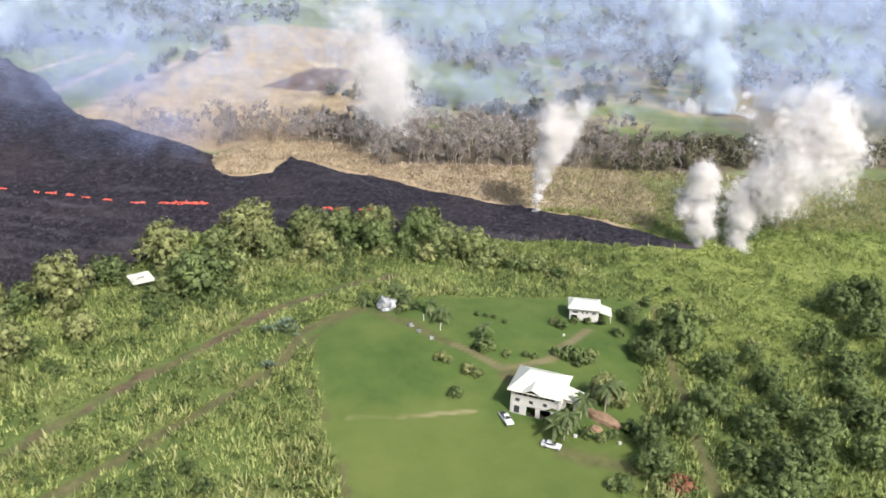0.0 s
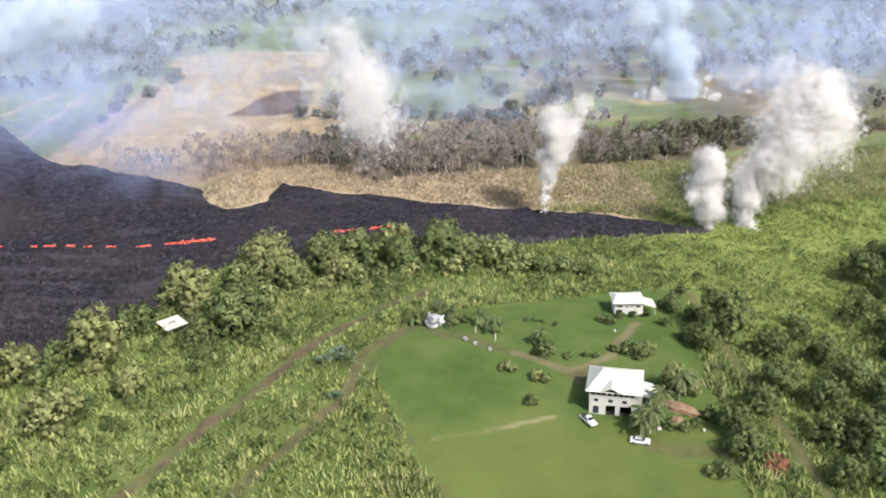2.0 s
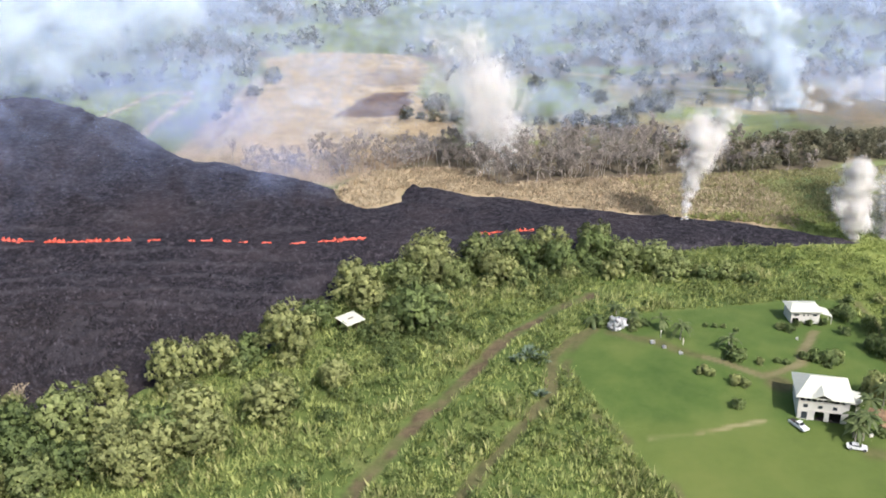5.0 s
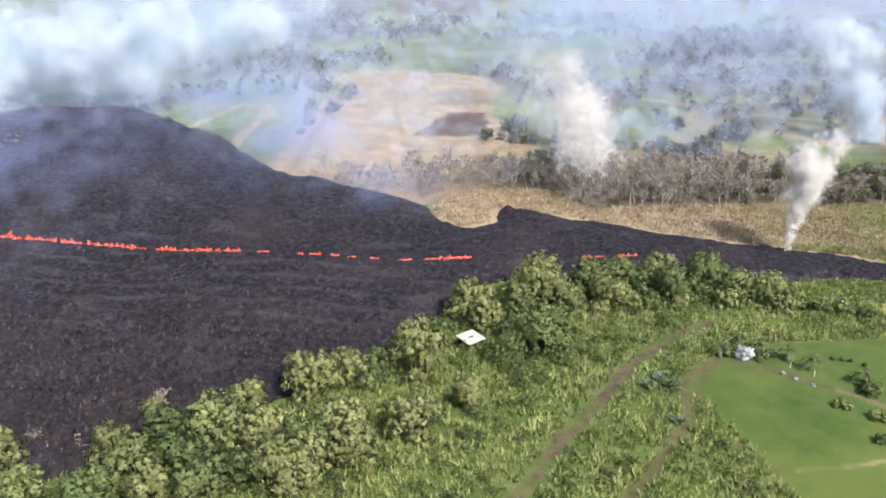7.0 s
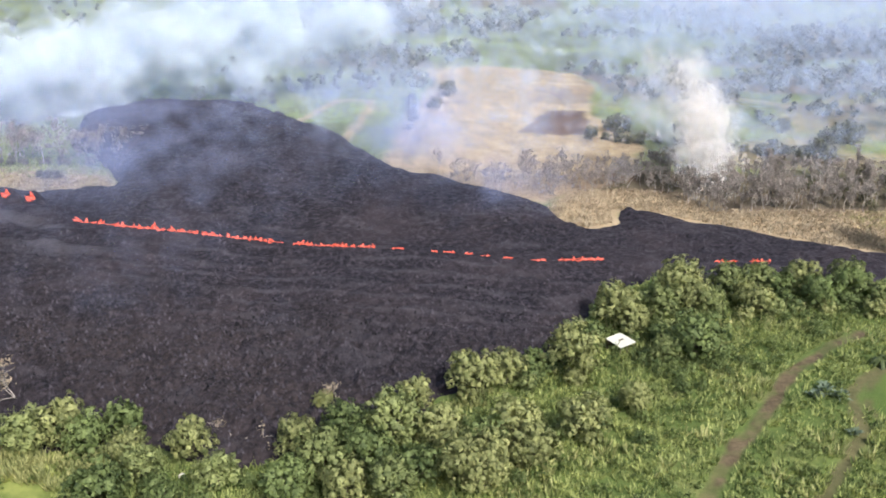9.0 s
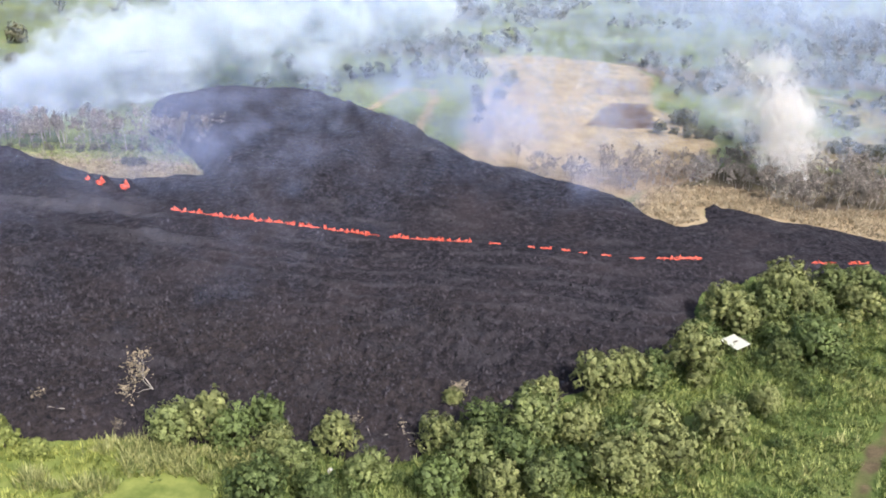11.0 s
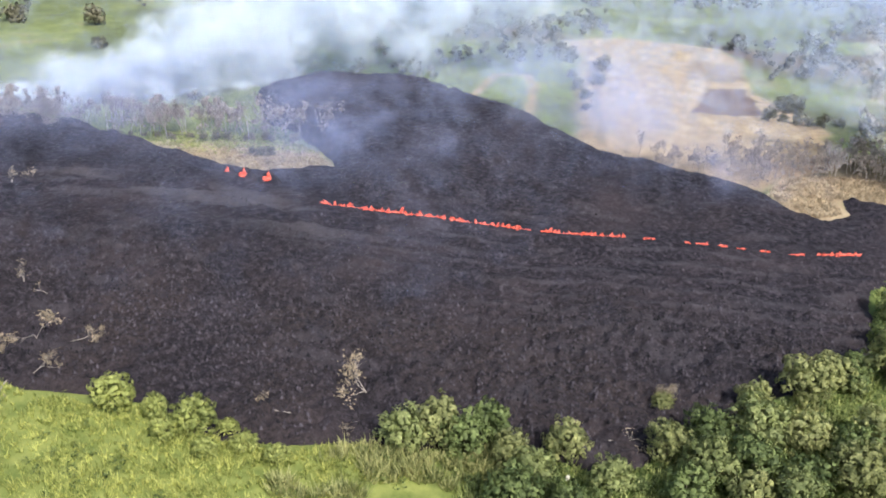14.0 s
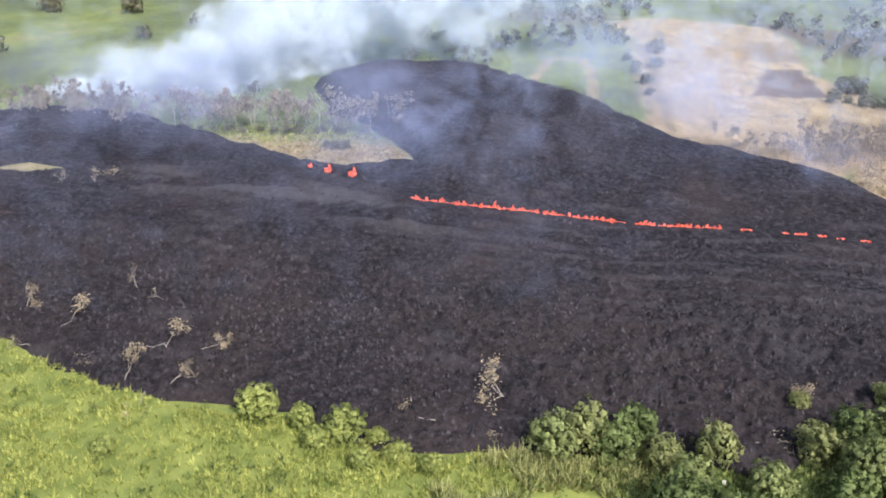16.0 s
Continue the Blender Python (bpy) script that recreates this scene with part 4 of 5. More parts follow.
spots = scatter(rng, (-390, 98, 190, 268), 16600, lambda x, y: (inside(LAWN, x, y) < -2) * (along(TRACK, x, y) > 3) * (along(TRACK_2, x, y) > 2.4) * (along(LANE, x, y) > 3) * (inside(LAVA, x, y) < -3) * (inside(TAN_GRASS, x, y) < 0)
                * (0.25 + 0.75 * step(0.45, 0.6, fbm(x, y, 17, 3, 37))) * (0.35 + 0.65 * step(-215, -185, x)) * (1 - 0.75 * step(54, 64, x) * step(168, 180, y)) * 0.62)
bits, norms = [], []
for x, y in spots:
    v, q, nv = scrub_shapes[int(rng.integers(0, 6))]
    a, s, h = rng.uniform(0, 6.28), rng.uniform(0.5, 1.25), rng.uniform(0.6, 1.2)
    c, d = math.cos(a) * s, math.sin(a) * s
    bits.append((np.stack([v[:, 0] * c - v[:, 1] * d + x, v[:, 0] * d + v[:, 1] * c + y, v[:, 2] * h + float(ground_z(x, y))], 1), q))
    norms.append(np.stack([nv[:, 0] * math.cos(a) - nv[:, 1] * math.sin(a), nv[:, 0] * math.sin(a) + nv[:, 1] * math.cos(a), nv[:, 2]], 1))
v, q = joined(bits)
tagged(piece("scrub", lit_by(mesh_of("scrub", v, q), np.concatenate(norms)), SCRUB), "leafy green scrub and low bushes growing wild", "scrub", kind="stuff")

# ---- clinker on the lava ----
spots = scatter(rng, (-520, 146, 60, 420), 120000, lambda x, y: (lava_depth(x, y) > 3) * (0.1 + 0.9 * step(270, 200, y)))
n = len(spots)
corners = np.array([(1, 0, -0.3), (-0.5, 0.87, -0.3), (-0.5, -0.87, -0.3), (0.1, 0, 0.9), (-0.6, 0.2, 0.5)])
tris = np.array([(0, 1, 3), (1, 4, 3), (1, 2, 4), (2, 3, 4), (2, 0, 3)])
size = 0.25 + 0.6 * rng.uniform(0, 1, n) ** 3
jig = corners[None] * [0.75, 0.75, 1.25] * rng.uniform(0.6, 1.4, (n, 5, 3)) * size[:, None, None]
turn = rng.uniform(0, 2 * math.pi, n)
ca, sa = np.cos(turn)[:, None], np.sin(turn)[:, None]
base_z = lava_z(spots[:, 0], spots[:, 1], lava_depth(spots[:, 0], spots[:, 1]))
v = np.stack([jig[:, :, 0] * ca - jig[:, :, 1] * sa + spots[:, :1], jig[:, :, 0] * sa + jig[:, :, 1] * ca + spots[:, 1:], jig[:, :, 2] + base_z[:, None]], 2)
tagged(piece("clinker", mesh_of("clinker", v.reshape(-1, 3), (tris[None] + 5 * np.arange(n)[:, None, None]).reshape(-1, 3)), CLINKER), "loose dark clinker blocks strewn over the crust", "rock", kind="stuff")


# ---- molten lava along the fissure ----
def fountain(x0, x1, tall, seed, label):
    """A glowing stretch of the fissure: a lumpy ribbon with spatter leaping from it."""
    r = np.random.default_rng(seed)
    t = tagged(new("lava_fountain"), label, "lava fountain", "lava fountains along the fissure")
    xm = (x0 + x1) / 2
    ym = float(np.interp(xm, fx, fy))
    zm = float(lava_z(np.array([xm]), np.array([ym]), np.array([20.0]))[0])
    t.location = (xm, ym, zm)
    count = max(5, int((x1 - x0) / 0.9))
    line = []
    for k in range(count + 1):
        x = x0 + (x1 - x0) * k / count
        y = float(np.interp(x, fx, fy)) + r.normal(0, 0.22)
        line.append((x - xm, y - ym, float(lava_z(np.array([x]), np.array([y]), np.array([20.0]))[0]) - zm + 0.05))
    wide = [0.08] + [0.08 + 0.46 * r.uniform(0, 1) ** 2 for k in range(count - 1)] + [0.08]
    v, f = limb(line, wide, 10)
    piece("molten_pool", mesh_of("molten_pool", v, np.array(f), True), MOLTEN, t)
    for k in range(max(3, int((x1 - x0) * 1.5))):
        x = r.uniform(x0, x1)
        y = float(np.interp(x, fx, fy)) + r.normal(0, 0.4)
        z = float(lava_z(np.array([x]), np.array([y]), np.array([20.0]))[0])
        h = 0.6 * tall * r.uniform(0.25, 1.0) ** 2
        p = np.array([x - xm, y - ym, z - zm])
        lean = r.normal(0, 0.35, 2)
        v, f = limb([tuple(p), tuple(p + [lean[0] * h * 0.4, lean[1] * h * 0.4, h * 0.5]), tuple(p + [lean[0] * h, lean[1] * h, h])], [r.uniform(0.22, 0.6) + 0.1 * h, r.uniform(0.15, 0.42) + 0.1 * h, r.uniform(0.06, 0.2)], 7)
        piece("spatter", mesh_of("spatter", v, np.array(f), True), MOLTEN, t, "leaping spatter of red molten rock")


for k, (a, b, tall) in enumerate([(-252, -217, 3.4), (-217, -209, 2.0), (-208, -200, 2.6), (-199, -180, 2.6), (-177, -170, 2.4), (-169, -149, 2.4), (-143, -139, 0.9), (-130, -128, 0.8), (-126, -122, 1.6), (-119, -116, 1.0),
                                  (-113, -111, 0.9), (-106, -103, 1.1), (-97, -92, 1.4), (-88, -73, 1.6), (-36, -28, 1.3), (-24, -17, 1.3)]):
    fountain(a, b, tall, 40 + k, "glowing red-orange lava fountain leaping from the fissure")


def vent(x, y, s, seed):
    t = tagged(new("spatter_vent"), "small black spatter cone with a glowing red mouth", "lava vent", "vents at the fissure's end")
    z = float(lava_z(np.array([x]), np.array([y]), np.array([20.0]))[0])
    t.location = (x, y, z - 0.3)
    r = np.random.default_rng(seed)
    rings, sides = [(3.4, 0.0), (2.3, 1.5), (1.5, 2.5), (1.0, 2.3), (0.6, 1.3)], 14
    verts, faces = [], []
    for rad, h in rings:
        verts += [((rad * math.cos(6.283 * k / sides)) * s * r.uniform(0.85, 1.15), rad * math.sin(6.283 * k / sides) * s * r.uniform(0.85, 1.15), h * s * (1 - 0.28 * math.sin(-6.283 * k / sides)) * r.uniform(0.9, 1.1)) for k in range(sides)]
    for k in range(len(rings) - 1):
        faces += [(k * sides + j, k * sides + (j + 1) % sides, (k + 1) * sides + (j + 1) % sides, (k + 1) * sides + j) for j in range(sides)]
    piece("cone", mesh_of("cone", verts, np.array(faces)), CRUST, t)
    bits = [limb([(dx * s, dy * s, 0.8 * s), (dx * 1.4 * s, (dy * 1.5 - 0.4) * s, 2.2 * s), (dx * 2.0 * s, (dy * 1.8 - 0.9) * s, h * s)], [0.75 * s, 0.65 * s, 0.12 * s], 7) for dx, dy, h in ((0.2, -0.3, 3.9), (-0.35, -0.6, 2.9), (0.15, -1.0, 2.2))]
    v, f = joined(bits)
    piece("spatter", mesh_of("spatter", v, f, True), MOLTEN, t, "glowing red molten spatter")


for k, (x, y, s) in enumerate([(-291, 297.9, 0.8), (-283.3, 292, 1.35), (-274.5, 292, 1.5)]):
    vent(x, y, s, 70 + k)

# ---- dead wood lying on the lava ----
BUSHY = (0, 1, 4, 5, 6, 7, 8, 9, 18, 19)
for k, (x, y, s, lie) in enumerate([(-346.6, 195.5, 1.1, 20), (-332.5, 185.5, 1.5, 75), (-321, 206, 1.0, 62), (-312, 199.5, 0.7, 80), (-303, 176, 1.4, 40), (-302, 160, 1.4, 75), (-293.5, 175.5, 0.9, 80), (-308.5, 165, 0.9, 50), (-221.5, 169.5, 1.7, 25),
                                    (-237.5, 156.5, 1.1, 70), (-223, 158.5, 0.9, 60), (-178, 165.8, 1.0, 78), (-166.5, 159.5, 1.2, 80), (-380.2, 284.2, 1.2, 30), (-367.6, 286.2, 1.3, 35), (-361.8, 293, 1.2, 40), (-336.6, 176.7, 0.8, 72), (-319.1, 172.8, 0.8, 66), (-297, 163, 1.0, 60),
                                    (-151.8, 176.5, 1.3, 35), (-171, 162, 1.1, 82)]):
    (v, f), (w, q) = bare_shape(600 + k, 6.5, 420 if k in BUSHY else 90, 0.36, 0.11, 4 if k in BUSHY else 3, 0.3)
    t = tagged(new("fallen_tree"), "bleached dead tree toppled onto the black lava", "dead tree", "dead trees on the lava")
    d = max(float(lava_depth(np.array([x]), np.array([y]))[0]), 1.0)
    t.matrix_world = pose(x, y, float(lava_z(np.array([x]), np.array([y]), np.array([d]))[0]) + 0.25 - (1.9 * s if lie < 45 else 0.0), 0, lie, 60 * k) @ Matrix.Diagonal((s, s, s, 1))
    piece("trunk", mesh_of("trunk", v, f, True), PALE_BARK, t)
    tagged(piece("dry_foliage", mesh_of("dry_foliage", w, q), STRAW, t, "withered yellowish leaves"), kind="stuff")

# ---- houses and yard ----
WHITE = surface("white_paint", varied((0.55, 0.52, 0.47), (0.74, 0.71, 0.65), 2.5, 0.4, 0, 0, True), 0.6, lambda nt: noise_node(nt, 0.5, 4, 0.6, False), 0.2, 0.02)
ROOFING = surface("white_metal_roof", varied((0.56, 0.56, 0.46), (0.69, 0.68, 0.57), 4.0, 0.5, 0, 0, True), 0.45, lambda nt: noise_node(nt, 0.8, 3, 0.5, False), 0.15, 0.02)
# near black; on floor slabs it puts the shade inside openings into colour
DARK = surface("dark_interior", varied((0.02, 0.018, 0.016), (0.06, 0.05, 0.045), 1.0, 0.3, 0, 0, True), 0.8)
WOOD = surface("weathered_wood", varied((0.08, 0.06, 0.045), (0.22, 0.17, 0.12), 1.2, 0.2, 0, 0, True), 0.8)
GLASS = surface("window_glass", varied((0.03, 0.035, 0.04), (0.07, 0.08, 0.09), 0.8, 0.3, 0, 0, True), 0.08)
CAR_PAINT = surface("white_car_paint", varied((0.7, 0.7, 0.7), (0.82, 0.82, 0.81), 1.5, 0.3, 0, 0, True), 0.3)
RUBBER = surface("rubber", varied((0.02, 0.02, 0.02), (0.05, 0.05, 0.05), 0.4, 0.1, 0, 0, True), 0.8)
RIM = surface("wheel_rim", (0.45, 0.45, 0.46), 0.35, metal=0.8)
LAMP = surface("lamp_lens", (0.6, 0.58, 0.55), 0.15)
EARTH = surface("heaped_earth", varied((0.16, 0.1, 0.06), (0.4, 0.27, 0.17), 2.0, 0.4, 0, 0, True), 0.95, lambda nt: noise_node(nt, 0.5, 6, 0.7, False), 0.8, 0.2)
RED_BRUSH = surface("dead_red_brush", varied((0.14, 0.05, 0.03), (0.36, 0.15, 0.09), 2.0, 0.4, 0, 0.6, True), 0.9)
BLOSSOM = surface("white_blossom", varied((0.42, 0.44, 0.42), (0.82, 0.8, 0.82), 1.0, 0.3, 0, 0.3, True), 0.7, through_light=0.12)
PALM_LEAF = surface("palm_leaf", varied((0.035, 0.055, 0.02), (0.2, 0.24, 0.09), 2.0, 0.5, 0.3, 0.2, True), 0.55, through_light=0.2)
SILVER = surface("silvery_leaf", varied((0.06, 0.1, 0.06), (0.26, 0.32, 0.22), 1.0, 0.3, 0, 0.5, True), 0.6, through_light=0.2)


def slab(bm, lo, hi):
    """An upright box between two corners."""
    lo, hi = Vector(lo), Vector(hi)
    m = Matrix.LocRotScale((lo + hi) / 2, None, hi - lo)
    return bmesh.ops.create_cube(bm, size=1.0, matrix=m)["verts"]


def part(name, bm, material, parent, label="", bevel=0.0):
    """Links a bmesh as one mesh object under a thing or a part."""
    if bevel:
        bmesh.ops.bevel(bm, geom=list(bm.edges), offset=bevel, segments=1, affect="EDGES")
    me = bpy.data.meshes.new(name)
    bm.to_mesh(me)
    bm.free()
    return piece(name, me, material, parent, label)


def boxes(name, material, parent, *pairs, label="", bevel=0.0):
    bm = bmesh.new()
    for lo, hi in pairs:
        slab(bm, lo, hi)
    return part(name, bm, material, parent, label, bevel)


def pierced(name, material, parent, place, length, height, holes, thick=0.2):
    """A wall along local x at the pose place, cut into piers and spandrels round its holes (x0, z0, x1, z1)."""
    xs = sorted({0.0, length, *(h[0] for h in holes), *(h[2] for h in holes)})
    zs = sorted({0.0, height, *(h[1] for h in holes), *(h[3] for h in holes)})
    bm = bmesh.new()
    for x0, x1 in zip(xs, xs[1:]):
        for z0, z1 in zip(zs, zs[1:]):
            if not any(h[0] <= (x0 + x1) / 2 <= h[2] and h[1] <= (z0 + z1) / 2 <= h[3] for h in holes):
                slab(bm, (x0, 0, z0), (x1, thick, z1))
    bmesh.ops.remove_doubles(bm, verts=bm.verts, dist=0.001)
    wall = part(name, bm, material, parent)
    wall.matrix_basis = place
    return wall


def window(parent, place, x0, z0, x1, z1):
    """A framed pane in a hole of a wall."""
    bm = bmesh.new()
    for lo, hi in (((x0, -0.03, z0), (x0 + 0.08, 0.1, z1)), ((x1 - 0.08, -0.03, z0), (x1, 0.1, z1)), ((x0 + 0.08, -0.03, z0), (x1 - 0.08, 0.1, z0 + 0.08)), ((x0 + 0.08, -0.03, z1 - 0.08), (x1 - 0.08, 0.1, z1))):
        slab(bm, lo, hi)
    w = part("window", bm, WHITE, parent)
    w.matrix_basis = place
    boxes("pane", GLASS, w, ((x0 + 0.08, 0.04, z0 + 0.08), (x1 - 0.08, 0.06, z1 - 0.08)))


def sheet_roof(name, parent, verts, faces, thick=0.12):
    """A roof skin with thickness."""
    bm = bmesh.new()
    vs = [bm.verts.new(v) for v in verts]
    for f in faces:
        bm.faces.new([vs[k] for k in f])
    bmesh.ops.recalc_face_normals(bm, faces=bm.faces)
    bmesh.ops.solidify(bm, geom=list(bm.faces), thickness=thick)
    return part(name, bm, ROOFING, parent)


def big_house():
    h = tagged(new("house"), "two-storey white house with a pale hipped metal roof", "house")
    h.matrix_world = pose(17.2, 148.6, float(ground_z(20, 150)) - 0.2, 0, 0, -20) @ Matrix.Scale(0.94, 4)
    L, W, H = 10.4, 9.6, 5.9
    facade = [(0.8, 0.1, 2.2, 2.1), (3.6, 0.0, 5.6, 2.3), (6.6, 0.0, 9.0, 2.3), (1.0, 3.0, 2.1, 4.0), (4.0, 3.0, 5.1, 4.0), (7.0, 3.0, 8.1, 4.0)]
    facade += [(0.35 + 1.17 * k, 4.75, 1.32 + 1.17 * k, 5.55) for k in range(8)]
    at = pose(0, 0, 0)
    pierced("wall", WHITE, h, at, L, H, facade)
    for x0, z0, x1, z1 in facade[3:6] + facade[:1]:
        window(h, at, x0, z0, x1, z1)
    side = [(1.5, 3.0, 2.7, 4.1), (5.0, 3.0, 6.2, 4.1), (3.2, 0.6, 4.3, 1.8)]
    east = pose(L, 0, 0, 0, 0, 90)
    pierced("wall", WHITE, h, east, W, H, side)
    for s in side:
        window(h, east, *s)
    pierced("wall", WHITE, h, pose(L, W, 0, 0, 0, 180), L, H, [(2, 3, 3.2, 4.1), (6, 3, 7.2, 4.1)])
    pierced("wall", WHITE, h, pose(0, W, 0, 0, 0, -90), W, H, [(2, 3, 3.2, 4.1), (6, 3, 7.2, 4.1)])
    boxes("floor_slab", DARK, h, ((0.2, 0.2, -0.1), (L - 0.2, W - 0.2, 0.02)), ((0.2, 0.25, 2.55), (L - 0.2, W - 0.2, 2.7)))
    boxes("belt_course", WHITE, h, ((-0.05, -0.1, 2.55), (L + 0.05, -0.003, 2.72)), ((-0.05, -0.12, 4.55), (L + 0.05, -0.003, 4.7)))
    o, e, r = 0.8, H, H + 2.5
    sheet_roof("roof", h, [(-o, -o, e), (L + o, -o, e), (L + o, W + o, e), (-o, W + o, e), (2.6, W * 0.55, r), (L - 2.4, W * 0.55, r)], [(0, 1, 5, 4), (1, 2, 5), (2, 3, 4, 5), (3, 0, 4)])
    sheet_roof("gable_roof", h, [(2.6, -o - 0.3, e + 0.2), (4.7, -o - 0.3, e + 1.3), (6.8, -o - 0.3, e + 0.2), (2.6, 0.7, e + 0.5), (4.7, 3.1, e + 1.6), (6.8, 0.7, e + 0.5)], [(0, 1, 4, 3), (1, 2, 5, 4)])
    bm = bmesh.new()
    tri = [bm.verts.new(v) for v in ((3.1, -0.7, e + 0.2), (6.3, -0.7, e + 0.2), (4.7, -0.7, e + 1.05))]
    bmesh.ops.solidify(bm, geom=[bm.faces.new(tri)], thickness=0.1)
    part("gable_vent", bm, DARK, h, "dark louvred gable vent")
    # lower wing
    pierced("wing_wall", WHITE, h, pose(L, 5.0, 0), 3.2, 3.0, [(0.8, 0.0, 2.4, 2.2)])
    pierced("wing_wall", WHITE, h, pose(L + 3.2, 5.2, 0, 0, 0, 90), 4.4, 2.4, [(1.2, 1.0, 2.4, 1.9)])
    sheet_roof("wing_roof", h, [(L - 0.1, 4.5, 3.4), (L + 3.8, 4.5, 2.5), (L + 3.8, W + 0.4, 2.5), (L - 0.1, W + 0.4, 3.4)], [(0, 1, 2, 3)])
    return h


def small_house():
    h = tagged(new("house"), "small white house with a low white gabled roof", "house")
    h.matrix_world = pose(34.8, 189.4, float(ground_z(34.8, 189.4)) - 0.1, 0, 0, -8) @ Matrix.Scale(0.8, 4)
    L, W, H = 8.8, 7.0, 4.3
    front = [(0.5, 0.0, 2.4, 1.9), (0.7, 2.6, 2.6, 3.4), (3.6, 2.5, 4.2, 3.3), (4.9, 2.5, 5.5, 3.3), (6.6, 2.5, 8.0, 3.3)]
    at = pose(0, 0, 0)
    pierced("wall", WHITE, h, at, L, H, front)
    for s in front[1:]:
        window(h, at, *s)
    pierced("wall", WHITE, h, pose(L, 0.2, 0, 0, 0, 90), W - 0.4, H, [(2, 2.4, 3.4, 3.4)])
    pierced("wall", WHITE, h, pose(L, W, 0, 0, 0, 180), L, H, [(3, 2.4, 4.4, 3.4)])
    pierced("wall", WHITE, h, pose(0, W - 0.2, 0, 0, 0, -90), W - 0.4, H, [(2, 2.4, 3.4, 3.4)])
    boxes("floor_slab", DARK, h, ((0.2, 0.2, -0.1), (L - 0.2, W - 0.2, 0.02)), ((0.2, 0.25, 2.05), (L - 0.2, W - 0.2, 2.2)))
    e, r = H, H + 1.3
    sheet_roof("roof", h, [(-0.7, -0.8, e), (L + 0.6, -0.8, e), (-0.7, W + 0.7, e), (L + 0.6, W + 0.7, e), (1.0, W / 2, r), (L - 1.0, W / 2, r)], [(0, 1, 5, 4), (2, 4, 5, 3), (0, 4, 2), (1, 3, 5)])
    sheet_roof("porch_roof", h, [(L, -0.3, 3.6), (L + 4.0, -0.1, 2.4), (L + 4.0, W - 1, 2.4), (L, W - 1, 3.6)], [(0, 1, 2, 3)])
    for x, y in ((L + 3.7, 0.1), (L + 3.7, 2.8), (L + 3.7, 5.6)):
        boxes("post", WHITE, h, ((x, y, 0), (x + 0.15, y + 0.15, 2.35)))
    return h


def shed():
    h = tagged(new("shed"), "open shed with a flat white roof among the trees", "shed")
    h.matrix_world = pose(-76.6, 208.4, float(ground_z(-76.6, 208.4)) - 0.3, 0, 0, 38)
    sheet_roof("roof", h, [(-3.0, -2.8, 3.1), (3.0, -2.8, 3.1), (3.0, 2.8, 3.7), (-3.0, 2.8, 3.7)], [(0, 1, 2, 3)])
    boxes("roof_patch", WOOD, h, ((-0.9, -0.25, 3.5), (0.9, 0.25, 3.54)), label="grey patch on the white roof")
    for x in (-2.7, 0, 2.6):
        for y, top in ((-2.5, 3.0), (2.4, 3.52)):
            boxes("post", WOOD, h, ((x, y, -0.3), (x + 0.12, y + 0.12, top)))
    boxes("back_wall", WOOD, h, ((-2.6, 2.54, 0), (2.7, 2.6, 3.4)))
    boxes("bench", WOOD, h, ((-2.0, 1.4, 0.75), (2.0, 2.2, 0.85)), ((-1.9, 1.5, 0), (-1.8, 2.1, 0.75)), ((1.8, 1.5, 0), (1.9, 2.1, 0.75)))
    boxes("lean_to", WOOD, h, ((3.1, -0.4, 2.55), (5.0, 0.8, 2.65)), ((4.8, -0.3, -0.3), (4.9, -0.2, 2.55)), ((4.8, 0.6, -0.3), (4.9, 0.7, 2.55)), ((3.1, -0.3, -0.3), (3.2, -0.2, 2.55)))
    return h


